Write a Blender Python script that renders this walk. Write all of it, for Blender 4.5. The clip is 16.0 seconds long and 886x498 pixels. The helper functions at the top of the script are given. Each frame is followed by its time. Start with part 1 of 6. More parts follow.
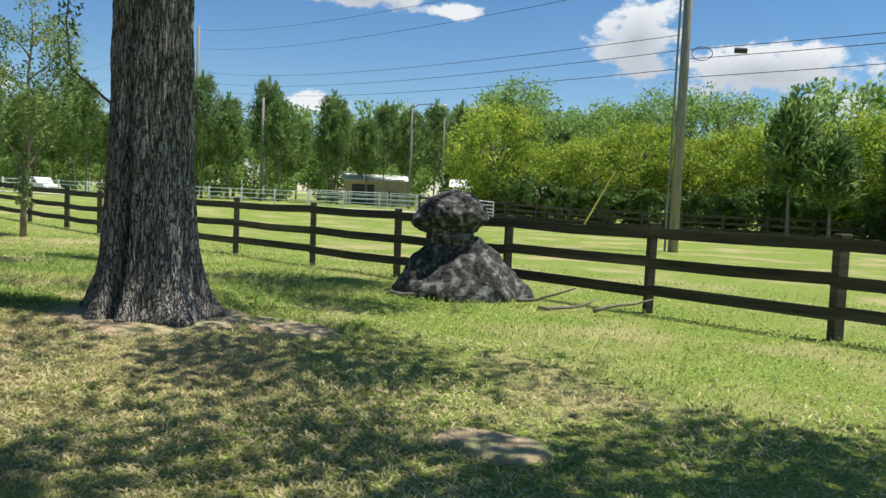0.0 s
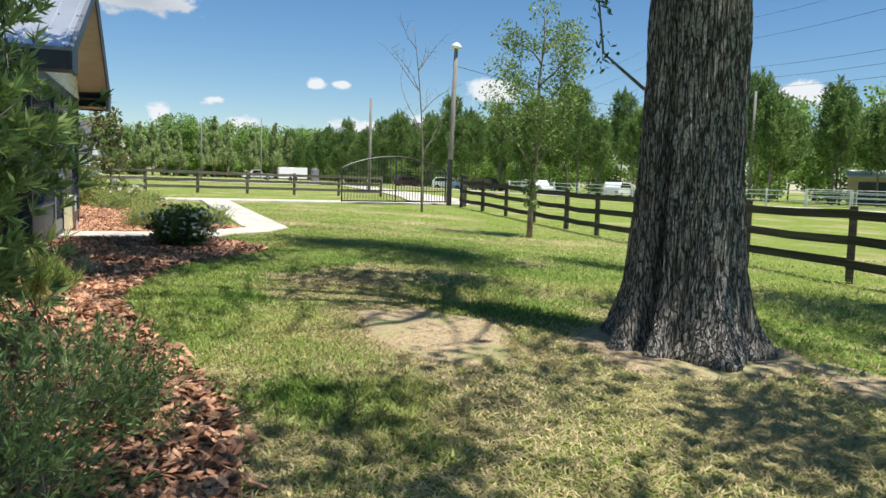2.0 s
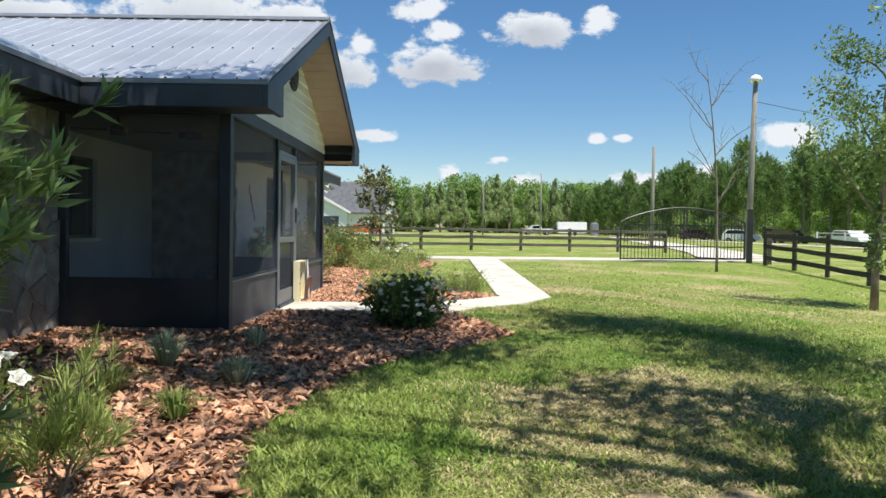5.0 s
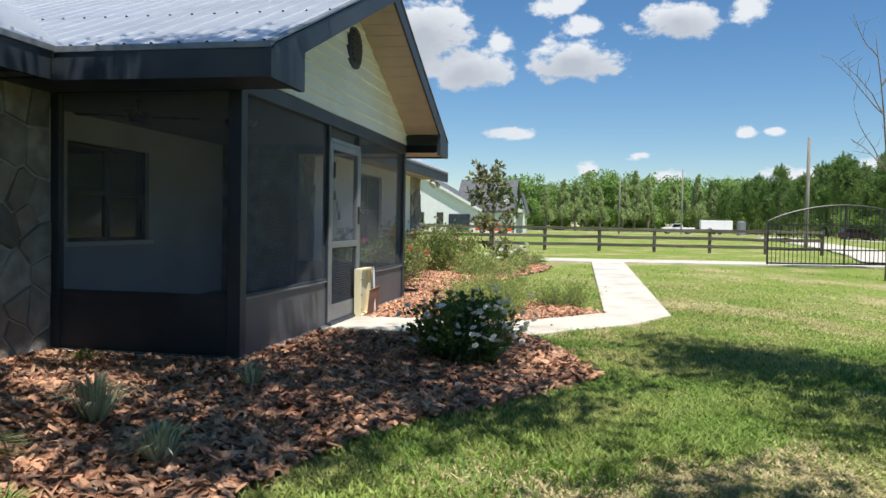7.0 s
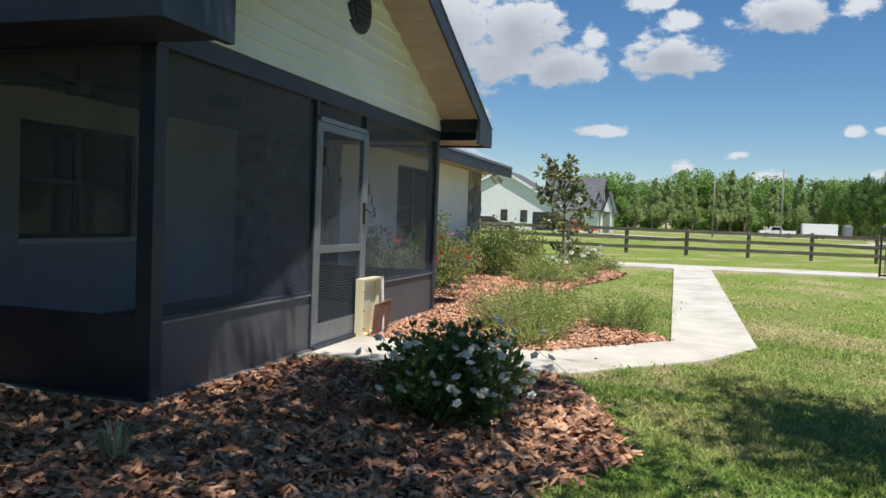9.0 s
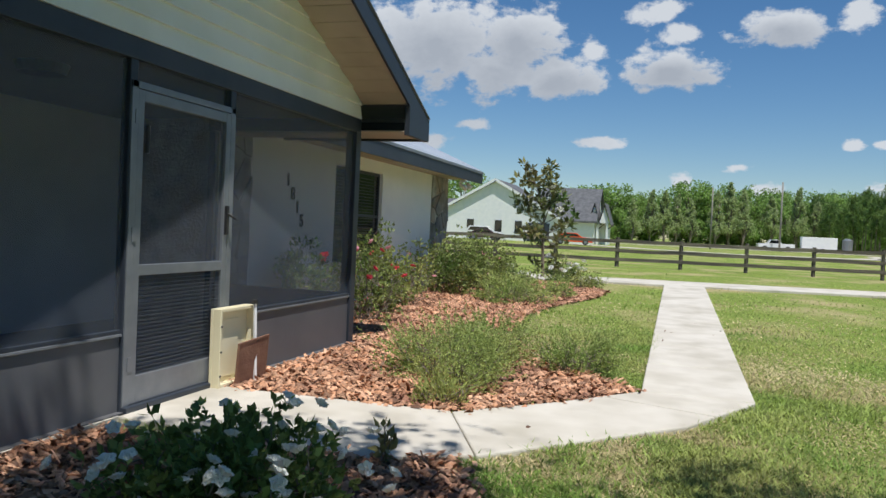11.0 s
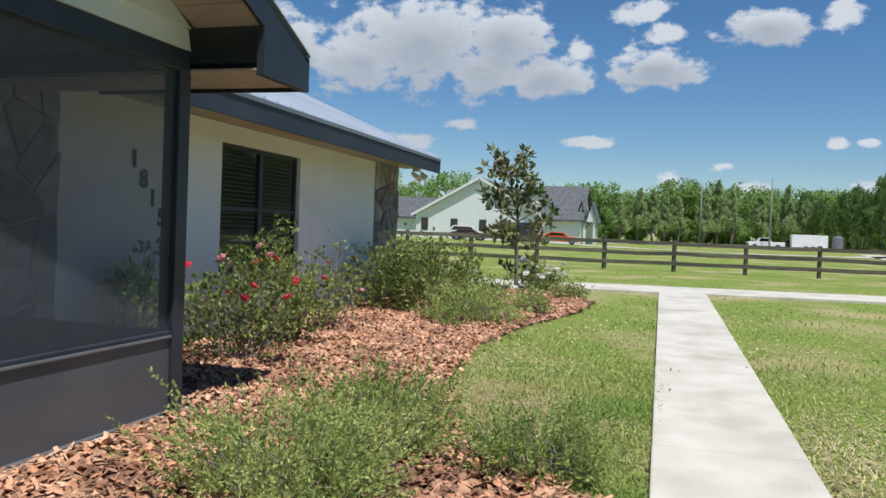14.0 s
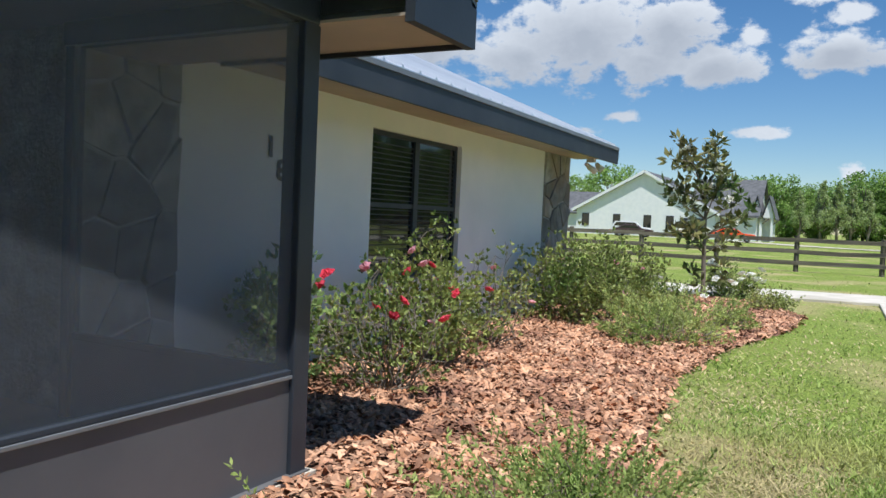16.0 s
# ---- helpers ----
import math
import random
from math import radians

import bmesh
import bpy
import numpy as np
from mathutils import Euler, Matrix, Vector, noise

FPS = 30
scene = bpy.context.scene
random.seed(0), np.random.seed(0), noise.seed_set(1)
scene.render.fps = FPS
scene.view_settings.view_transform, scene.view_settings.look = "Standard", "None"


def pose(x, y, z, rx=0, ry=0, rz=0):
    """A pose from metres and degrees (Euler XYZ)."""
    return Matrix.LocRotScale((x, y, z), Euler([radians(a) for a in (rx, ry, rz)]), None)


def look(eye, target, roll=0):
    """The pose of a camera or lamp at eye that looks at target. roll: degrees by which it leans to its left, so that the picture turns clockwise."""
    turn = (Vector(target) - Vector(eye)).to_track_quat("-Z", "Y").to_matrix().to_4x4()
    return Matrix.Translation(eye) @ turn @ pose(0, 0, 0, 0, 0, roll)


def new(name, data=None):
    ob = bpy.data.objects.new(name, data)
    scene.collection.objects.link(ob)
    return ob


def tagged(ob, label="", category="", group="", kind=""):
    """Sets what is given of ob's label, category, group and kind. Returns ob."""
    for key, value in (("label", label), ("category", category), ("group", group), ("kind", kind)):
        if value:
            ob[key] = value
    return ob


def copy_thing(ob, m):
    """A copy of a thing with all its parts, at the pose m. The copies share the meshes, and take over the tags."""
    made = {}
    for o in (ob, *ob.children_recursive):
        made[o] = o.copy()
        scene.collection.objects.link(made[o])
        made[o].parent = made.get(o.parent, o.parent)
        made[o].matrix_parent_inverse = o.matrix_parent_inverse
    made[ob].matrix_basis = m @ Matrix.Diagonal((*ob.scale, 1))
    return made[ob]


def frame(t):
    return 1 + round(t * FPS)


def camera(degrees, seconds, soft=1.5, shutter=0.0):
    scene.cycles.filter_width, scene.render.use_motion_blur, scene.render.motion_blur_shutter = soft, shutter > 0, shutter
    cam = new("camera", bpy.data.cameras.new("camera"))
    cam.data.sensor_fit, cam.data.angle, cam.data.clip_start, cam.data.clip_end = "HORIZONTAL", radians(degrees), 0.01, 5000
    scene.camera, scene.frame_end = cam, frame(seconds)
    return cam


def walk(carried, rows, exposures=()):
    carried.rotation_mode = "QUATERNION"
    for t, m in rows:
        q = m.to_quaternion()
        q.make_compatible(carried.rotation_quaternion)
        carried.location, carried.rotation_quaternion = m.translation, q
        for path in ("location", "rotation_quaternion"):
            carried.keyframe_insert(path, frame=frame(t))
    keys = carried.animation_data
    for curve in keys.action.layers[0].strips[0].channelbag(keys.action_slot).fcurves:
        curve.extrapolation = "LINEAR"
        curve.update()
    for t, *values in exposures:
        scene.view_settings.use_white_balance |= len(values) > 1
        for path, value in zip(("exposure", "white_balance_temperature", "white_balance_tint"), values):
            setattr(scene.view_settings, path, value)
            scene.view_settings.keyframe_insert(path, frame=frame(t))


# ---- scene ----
cam = camera(59.6, 16.0)
METRES, EYE, TILT, LEAN, TURN = 16.0, 1.412, 0.0, 0.0, 35.8
ROWS = [
    (0.0, 0.0, 0.0, 0.0, 0.16, -3.71, -2.53),
    (0.5, -0.0117, 0.0225, 0.0008, 1.4, -4.48, -2.97),
    (1.0, -0.0237, 0.0467, 0.0007, 9.69, -5.23, -2.78),
    (1.5, -0.0409, 0.0669, -0.0001, 21.99, -5.08, -2.51),
    (2.0, -0.064, 0.0905, 0.0001, 34.49, -5.07, -1.94),
    (2.5, -0.0789, 0.1122, 0.003, 43.23, -4.46, -1.49),
    (3.0, -0.1025, 0.1372, 0.0029, 48.47, -3.59, -1.53),
    (3.5, -0.1229, 0.1636, 0.0026, 51.35, -2.9, -1.75),
    (6.0, -0.2317, 0.2873, 0.0053, 58.81, -1.23, -0.37),
    (6.5, -0.2499, 0.3122, 0.0064, 62.27, -1.41, -0.62),
    (7.0, -0.2713, 0.3395, 0.0077, 65.09, -1.92, -1.07),
    (7.5, -0.2858, 0.3672, 0.0096, 67.45, -2.58, -1.58),
    (8.0, -0.3094, 0.3865, 0.0102, 69.58, -3.01, -1.73),
    (10.5, -0.439, 0.4929, 0.0142, 72.63, -1.73, -2.52),
    (11.0, -0.4657, 0.5155, 0.0135, 71.52, -1.56, -2.64),
    (11.5, -0.4922, 0.5329, 0.0124, 71.04, -1.68, -2.67),
    (12.0, -0.5249, 0.5504, 0.0126, 71.14, -2.07, -2.46),
    (12.5, -0.5542, 0.5676, 0.0134, 71.7, -2.46, -2.32),
    (13.0, -0.5857, 0.5869, 0.0132, 71.71, -2.46, -2.24),
    (13.5, -0.6097, 0.607, 0.014, 71.37, -2.21, -2.25),
    (14.0, -0.6342, 0.6192, 0.014, 70.64, -1.51, -2.25),
    (14.5, -0.6588, 0.6304, 0.015, 71.76, -0.9, -2.41),
    (15.0, -0.6799, 0.6377, 0.0168, 75.13, -0.94, -2.48),
    (15.5, -0.7048, 0.6345, 0.0176, 79.14, -1.27, -2.54),
    (16.0, -0.7289, 0.6329, 0.0168, 82.3, -2.38, -2.5),
]
walk(cam, [(t, pose(0, 0, EYE, TILT, LEAN, TURN) @ pose(METRES * x, METRES * y, METRES * z, 90 + pitch, roll, yaw)) for t, x, y, z, yaw, pitch, roll in ROWS],
     [(0.0, 0.40, 6500, 10), (3.5, 0.42, 6450, 10), (8.0, 0.30, 6350, 10), (10.5, 0.0, 6250, 10), (13.0, 0.0, 6150, 10), (14.5, 0.08, 6100, 10), (16.0, 0.22, 6050, 10)])

# ---- light ----
SUN = Vector((0.30, 0.255, 1.0)).normalized()
world = bpy.data.worlds.new("sky")
scene.world = world
world.use_nodes = True
wn, wl = world.node_tree.nodes, world.node_tree.links
wn.clear()
sky = wn.new("ShaderNodeTexSky")
sky.sky_type = "NISHITA"
sky.sun_disc = False
sky.sun_elevation = math.asin(SUN.z)
sky.sun_rotation = math.atan2(SUN.x, SUN.y)
sky.air_density, sky.dust_density, sky.ozone_density = 1.0, 0.0, 4.0


def wmath(op, a, b=None, c=None):
    n = wn.new("ShaderNodeMath")
    n.operation = op
    for i, v in enumerate((a, b, c)):
        if v is None:
            continue
        if isinstance(v, (int, float)):
            n.inputs[i].default_value = v
        else:
            wl.new(v, n.inputs[i])
    return n.outputs[0]


# clouds: azimuth, elevation, half width, half height in degrees
CLOUDS = [
    (132.1, 14.2, 4.0, 1.1), (125.9, 13.3, 2.6, 0.6), (112.6, 11.8, 3.6, 3.2), (104.0, 9.6, 8.0, 1.9), (135.5, 6.4, 2.6, 1.0),
    (129.7, 5.4, 2.4, 0.9), (100.0, 7.2, 3.4, 1.2), (181.5, 11.8, 4.3, 1.6), (174.4, 14.2, 3.3, 1.4), (169.9, 14.6, 1.6, 1.3),
    (156.8, 6.6, 2.6, 1.1), (169.7, 6.6, 0.9, 0.45), (167.7, 6.6, 1.0, 0.4), (176.7, 5.1, 1.1, 0.4), (167.0, 3.6, 2.4, 0.8),
    (189.3, 11.2, 4.2, 2.0), (192.5, 13.8, 4.4, 2.6), (198.5, 13.4, 7.2, 4.2), (194.0, 11.6, 4.0, 2.2), (203.0, 11.8, 5.0, 2.6), (181.1, 14.3, 1.5, 1.0), (186.7, 13.1, 1.2, 1.0),
    (182.5, 15.6, 2.4, 1.0), (195.3, 7.7, 1.7, 0.5), (186.1, 6.7, 1.9, 0.55), (180.2, 3.9, 1.0, 0.9), (174.5, 3.3, 1.4, 0.9),
    (199.2, 6.3, 2.2, 0.9), (210.0, 12.5, 6.0, 3.0), (161.0, 4.2, 2.0, 0.7), (145.0, 4.8, 1.8, 0.7), (118.0, 4.0, 3.0, 0.8),
    # first two here: unseen, added so that the metal roof mirrors white patches
    (198.0, 36.0, 9.0, 3.0), (212.0, 31.0, 6.0, 2.0), (90.0, 14.0, 6.0, 2.0), (60.0, 18.0, 9.0, 3.0), (20.0, 22.0, 12.0, 4.0), (300.0, 20.0, 12.0, 4.0), (250.0, 16.0, 10.0, 3.0),
]
geo = wn.new("ShaderNodeTexCoord")
sep = wn.new("ShaderNodeSeparateXYZ")
wl.new(geo.outputs["Generated"], sep.inputs[0])
azim = wmath("MULTIPLY", wmath("ARCTAN2", sep.outputs[1], sep.outputs[0]), 180 / math.pi)
azim = wmath("MODULO", wmath("ADD", azim, 360.0), 360.0)
elev = wmath("MULTIPLY", wmath("ARCSINE", sep.outputs[2]), 180 / math.pi)
comb = wn.new("ShaderNodeCombineXYZ")
wl.new(azim, comb.inputs[0])
wl.new(wmath("MULTIPLY", elev, 1.5), comb.inputs[1])
fluff = wn.new("ShaderNodeTexNoise")
fluff.inputs["Scale"].default_value, fluff.inputs["Detail"].default_value, fluff.inputs["Roughness"].default_value = 0.46, 10.0, 0.62
wl.new(comb.outputs[0], fluff.inputs["Vector"])
body_ = None
under = None
for a, e, w, h in CLOUDS:
    dx = wmath("MULTIPLY", wmath("SUBTRACT", azim, a), 1 / w)
    dy = wmath("MULTIPLY", wmath("SUBTRACT", elev, e), 1 / h)
    d = wmath("SUBTRACT", 1.0, wmath("SQRT", wmath("ADD", wmath("MULTIPLY", dx, dx), wmath("MULTIPLY", dy, dy))))
    body_ = d if body_ is None else wmath("MAXIMUM", body_, d)
    if w > 3.0:
        u = wmath("MULTIPLY", wmath("SUBTRACT", wmath("MULTIPLY", d, 1.3), wmath("MULTIPLY", dy, 0.9)), 1.0)
        under = u if under is None else wmath("MAXIMUM", under, u)
dens = wmath("ADD", body_, wmath("MULTIPLY", wmath("SUBTRACT", fluff.outputs[0], 0.43), 2.4))
ramp = wn.new("ShaderNodeMapRange")
ramp.interpolation_type = "SMOOTHSTEP"
ramp.inputs[1].default_value, ramp.inputs[2].default_value = 0.19, 0.64
wl.new(dens, ramp.inputs[0])
shade = wn.new("ShaderNodeMapRange")
shade.inputs[1].default_value, shade.inputs[2].default_value, shade.inputs[3].default_value, shade.inputs[4].default_value = 0.05, 1.25, 1.0, 0.35
wl.new(wmath("ADD", under, wmath("SUBTRACT", fluff.outputs[0], 0.5)), shade.inputs[0])
cloud_col = wn.new("ShaderNodeMix")
cloud_col.data_type = "RGBA"
cloud_col.inputs[6].default_value, cloud_col.inputs[7].default_value = (2.5, 2.8, 3.3, 1), (6.3, 6.5, 6.7, 1)
wl.new(shade.outputs[0], cloud_col.inputs[0])
sky_mix = wn.new("ShaderNodeMix")
sky_mix.data_type = "RGBA"
wl.new(wmath("MULTIPLY", ramp.outputs[0], 0.96), sky_mix.inputs[0])
deep = wn.new("ShaderNodeHueSaturation")
deep.inputs["Saturation"].default_value = 1.2
deep.inputs["Value"].default_value = 0.82
wl.new(sky.outputs[0], deep.inputs["Color"])
wl.new(deep.outputs[0], sky_mix.inputs[6])
wl.new(cloud_col.outputs[2], sky_mix.inputs[7])
back = wn.new("ShaderNodeBackground")
back.inputs["Strength"].default_value = 0.105
wl.new(sky_mix.outputs[2], back.inputs["Color"])
wout = wn.new("ShaderNodeOutputWorld")
wl.new(back.outputs[0], wout.inputs["Surface"])
sun = new("sun", bpy.data.lights.new("sun", "SUN"))
sun.data.energy, sun.data.angle, sun.data.color = 4.8, radians(0.53), (1.0, 0.95, 0.87)
sun.matrix_world = look(SUN * 60, (0, 0, 0))


# ---- materials ----
def surf(name, c1, c2, scale=3.0, c3=None, scale3=0.6, rough=0.8, bump=0.2, bscale=40.0, metal=0.0, stretch=None, island=0.0, obj=0.0, spec=0.5, trans=0.0):
    """A procedural surface: two colours by fine noise, a third by coarse noise, relief, and a small random change per piece."""
    m = bpy.data.materials.new(name)
    m.use_nodes = True
    n, l = m.node_tree.nodes, m.node_tree.links
    p = n["Principled BSDF"]
    tc = n.new("ShaderNodeTexCoord")
    vec = tc.outputs["Object"]
    if stretch:
        mp = n.new("ShaderNodeMapping")
        mp.inputs["Scale"].default_value = stretch
        l.new(vec, mp.inputs["Vector"])
        vec = mp.outputs[0]

    def tex(s, detail=6.0):
        t = n.new("ShaderNodeTexNoise")
        t.inputs["Scale"].default_value, t.inputs["Detail"].default_value = s, detail
        l.new(vec, t.inputs["Vector"])
        return t.outputs[0]

    def mixc(fac, a, b, lo=0.35, hi=0.65):
        r = n.new("ShaderNodeMapRange")
        r.inputs[1].default_value, r.inputs[2].default_value = lo, hi
        l.new(fac, r.inputs[0])
        x = n.new("ShaderNodeMix")
        x.data_type = "RGBA"
        l.new(r.outputs[0], x.inputs[0])
        for v, i in ((a, 6), (b, 7)):
            if isinstance(v, tuple):
                x.inputs[i].default_value = (*v, 1)
            else:
                l.new(v, x.inputs[i])
        return x.outputs[2]

    col = mixc(tex(scale), c1, c2)
    if c3:
        col = mixc(tex(scale3, 4.0), col, c3, 0.5, 0.68)
    if island or obj:
        if island:
            src = n.new("ShaderNodeNewGeometry").outputs["Random Per Island"]
        else:
            src = n.new("ShaderNodeObjectInfo").outputs["Random"]
        r = n.new("ShaderNodeMapRange")
        amt = island or obj
        r.inputs[3].default_value, r.inputs[4].default_value = 1 - amt, 1 + amt
        l.new(src, r.inputs[0])
        h = n.new("ShaderNodeHueSaturation")
        l.new(r.outputs[0], h.inputs["Value"])
        l.new(col, h.inputs["Color"])
        col = h.outputs[0]
    l.new(col, p.inputs["Base Color"])
    p.inputs["Roughness"].default_value, p.inputs["Metallic"].default_value = rough, metal
    p.inputs["Specular IOR Level"].default_value = spec
    if bump:
        b = n.new("ShaderNodeBump")
        b.inputs["Strength"].default_value, b.inputs["Distance"].default_value = bump, 0.02
        l.new(tex(bscale), b.inputs["Height"])
        l.new(b.outputs[0], p.inputs["Normal"])
    if trans:
        tr = n.new("ShaderNodeBsdfTranslucent")
        l.new(col, tr.inputs["Color"])
        mx = n.new("ShaderNodeMixShader")
        mx.inputs[0].default_value = trans
        l.new(p.outputs[0], mx.inputs[1])
        l.new(tr.outputs[0], mx.inputs[2])
        l.new(mx.outputs[0], n["Material Output"].inputs["Surface"])
    return m


def leafmat(name, c1, c2, rough=0.5, trans=0.3, spread=0.35):
    return surf(name, c1, c2, 0.9, rough=rough, bump=0.0, island=spread, trans=trans, spec=0.3)


def screen_mat(name, col, clear):
    m = bpy.data.materials.new(name)
    m.use_nodes = True
    n, l = m.node_tree.nodes, m.node_tree.links
    p = n["Principled BSDF"]
    p.inputs["Base Color"].default_value, p.inputs["Roughness"].default_value = (*col, 1), 0.7
    t = n.new("ShaderNodeBsdfTransparent")
    mx = n.new("ShaderNodeMixShader")
    mx.inputs[0].default_value = clear
    l.new(p.outputs[0], mx.inputs[1])
    l.new(t.outputs[0], mx.inputs[2])
    l.new(mx.outputs[0], n["Material Output"].inputs["Surface"])
    return m


GRASS = surf("lawn_soil", (0.10, 0.16, 0.03), (0.33, 0.40, 0.09), 38.0, (0.42, 0.36, 0.18), 0.45, 0.95, 1.0, 70, spec=0.1)
BLADE = leafmat("grass_blade", (0.21, 0.33, 0.065), (0.41, 0.44, 0.145), 0.6, 0.4, 0.50)
STRAW = leafmat("dry_grass_blade", (0.58, 0.49, 0.28), (0.42, 0.36, 0.18), 0.8, 0.25, 0.45)
CONCRETE = surf("concrete", (0.56, 0.515, 0.435), (0.65, 0.605, 0.525), 2.5, (0.47, 0.43, 0.35), 1.3, 0.9, 0.15, 90)
MULCH = surf("mulch_bed", (0.13, 0.065, 0.043), (0.23, 0.12, 0.075), 14.0, rough=0.95, bump=0.8, bscale=45)
CHIP = surf("bark_chip", (0.42, 0.195, 0.10), (0.63, 0.375, 0.24), 9.0, (0.24, 0.115, 0.073), 2.0, 0.85, 0.5, 60, island=0.60)
CHARCOAL = surf("charcoal_paint", (0.024, 0.032, 0.046), (0.034, 0.043, 0.059), 3.0, (0.046, 0.055, 0.070), 0.9, 0.5, 0.05, 60)
KICK = surf("grey_panel", (0.092, 0.097, 0.108), (0.110, 0.115, 0.126), 2.0, (0.13, 0.13, 0.137), 0.8, 0.5, 0.05, 20)
ALU = surf("grey_aluminium", (0.20, 0.215, 0.235), (0.25, 0.265, 0.285), 6.0, rough=0.4, bump=0.04, bscale=60, metal=0.3)
SIDING = surf("cream_siding", (0.80, 0.81, 0.73), (0.85, 0.86, 0.79), 1.8, (0.74, 0.75, 0.65), 0.8, 0.55, 0.04, 30, obj=0.03)
SOFFIT = surf("tan_soffit", (0.40, 0.34, 0.27), (0.46, 0.39, 0.31), 2.0, (0.34, 0.28, 0.22), 0.9, 0.6, 0.05, 40)
WHITEWALL = surf("white_stucco", (0.82, 0.85, 0.87), (0.87, 0.89, 0.90), 1.6, (0.75, 0.78, 0.80), 0.7, 0.85, 0.25, 120)
ROOF = surf("white_metal_roof", (0.72, 0.74, 0.77), (0.79, 0.81, 0.83), 1.4, (0.66, 0.68, 0.71), 0.6, 0.34, 0.04, 10, metal=0.70)
# dark tone with shade in it, for the screened floor and unlit rooms
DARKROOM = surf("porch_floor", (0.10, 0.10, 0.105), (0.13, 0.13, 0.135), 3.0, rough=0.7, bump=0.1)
SCREEN = screen_mat("insect_screen", (0.130, 0.146, 0.172), 0.58)
STONE = surf("field_stone", (0.17, 0.18, 0.18), (0.33, 0.335, 0.32), 5.0, (0.24, 0.20, 0.155), 1.6, 0.85, 0.7, 22, obj=0.38)
MORTAR = surf("stone_mortar", (0.30, 0.31, 0.30), (0.42, 0.42, 0.41), 8.0, rough=0.95, bump=0.5, bscale=60)
FENCE = surf("weathered_fence_wood", (0.032, 0.028, 0.020), (0.070, 0.060, 0.040), 4.0, (0.10, 0.09, 0.06), 1.5, 0.85, 0.5, 30, stretch=(0.25, 1.5, 6), obj=0.2)
OLDWOOD = surf("grey_weathered_wood", (0.10, 0.085, 0.065), (0.18, 0.155, 0.12), 4.0, (0.07, 0.065, 0.055), 1.5, 0.9, 0.5, 30, stretch=(1.5, 0.25, 6), obj=0.2)


def bark_mat(name):
    """Old bark: long plates parted by dark furrows, with grey lichen."""
    m = bpy.data.materials.new(name)
    m.use_nodes = True
    n, l = m.node_tree.nodes, m.node_tree.links
    p = n["Principled BSDF"]
    tc = n.new("ShaderNodeTexCoord")

    def mapped(scale):
        mp = n.new("ShaderNodeMapping")
        mp.inputs["Scale"].default_value = scale
        l.new(tc.outputs["Object"], mp.inputs["Vector"])
        return mp.outputs[0]

    def grain(vec, scale, detail=6.0):
        t = n.new("ShaderNodeTexNoise")
        t.inputs["Scale"].default_value, t.inputs["Detail"].default_value, t.inputs["Roughness"].default_value = scale, detail, 0.6
        l.new(vec, t.inputs["Vector"])
        return t

    def ranged(v, a, b, c=0.0, d=1.0):
        r = n.new("ShaderNodeMapRange")
        for i, q in enumerate((a, b, c, d)):
            r.inputs[i + 1].default_value = q
        l.new(v, r.inputs[0])
        return r.outputs[0]

    def mixed(f, a, b):
        x = n.new("ShaderNodeMix")
        x.data_type = "RGBA"
        l.new(f, x.inputs[0])
        for v, i in ((a, 6), (b, 7)):
            if isinstance(v, tuple):
                x.inputs[i].default_value = (*v, 1)
            else:
                l.new(v, x.inputs[i])
        return x.outputs[2]

    vec = mapped((1.0, 1.0, 0.13))
    warp = n.new("ShaderNodeVectorMath")
    warp.operation = "MULTIPLY_ADD"
    l.new(grain(vec, 9.0, 3.0).outputs["Color"], warp.inputs[0])
    warp.inputs[1].default_value = (0.16, 0.16, 0.10)
    l.new(vec, warp.inputs[2])
    cell = n.new("ShaderNodeTexVoronoi")
    cell.feature = "DISTANCE_TO_EDGE"
    cell.inputs["Scale"].default_value = 30.0
    l.new(warp.outputs[0], cell.inputs["Vector"])
    plate = ranged(cell.outputs["Distance"], 0.0, 0.15)
    fine = grain(mapped((1.0, 1.0, 0.5)), 70.0).outputs[0]
    tone = mixed(ranged(grain(tc.outputs["Object"], 3.0, 5.0).outputs[0], 0.38, 0.66), (0.34, 0.32, 0.285), (0.60, 0.58, 0.53))
    tone = mixed(ranged(fine, 0.40, 0.62), (0.17, 0.155, 0.135), tone)
    l.new(mixed(plate, (0.055, 0.050, 0.043), tone), p.inputs["Base Color"])
    p.inputs["Roughness"].default_value, p.inputs["Specular IOR Level"].default_value = 0.95, 0.2
    h = n.new("ShaderNodeMath")
    h.operation = "MULTIPLY_ADD"
    l.new(fine, h.inputs[0])
    h.inputs[1].default_value = 0.5
    l.new(plate, h.inputs[2])
    b = n.new("ShaderNodeBump")
    b.inputs["Strength"].default_value, b.inputs["Distance"].default_value = 1.0, 0.025
    l.new(h.outputs[0], b.inputs["Height"])
    l.new(b.outputs[0], p.inputs["Normal"])
    return m


BARK = bark_mat("oak_bark")
# greyer copy of the white wall: the porch interior's shade is in the colour
SHADEDWALL = surf("porch_wall_shaded", (0.50, 0.53, 0.56), (0.56, 0.59, 0.61), 1.6, (0.44, 0.47, 0.50), 0.7, 0.85, 0.2, 90)
DARKLEAF = leafmat("dark_rose_leaf", (0.10, 0.18, 0.055), (0.29, 0.37, 0.11), 0.45, 0.35, 0.5)
THINBARK = surf("young_bark", (0.16, 0.13, 0.10), (0.26, 0.23, 0.19), 12.0, rough=0.9, bump=0.5, bscale=40, stretch=(1, 1, 0.4))
ROCK = surf("dark_lichen_rock", (0.008, 0.008, 0.009), (0.060, 0.057, 0.052), 16.0, (0.24, 0.24, 0.225), 9.0, 0.9, 1.0, 26)
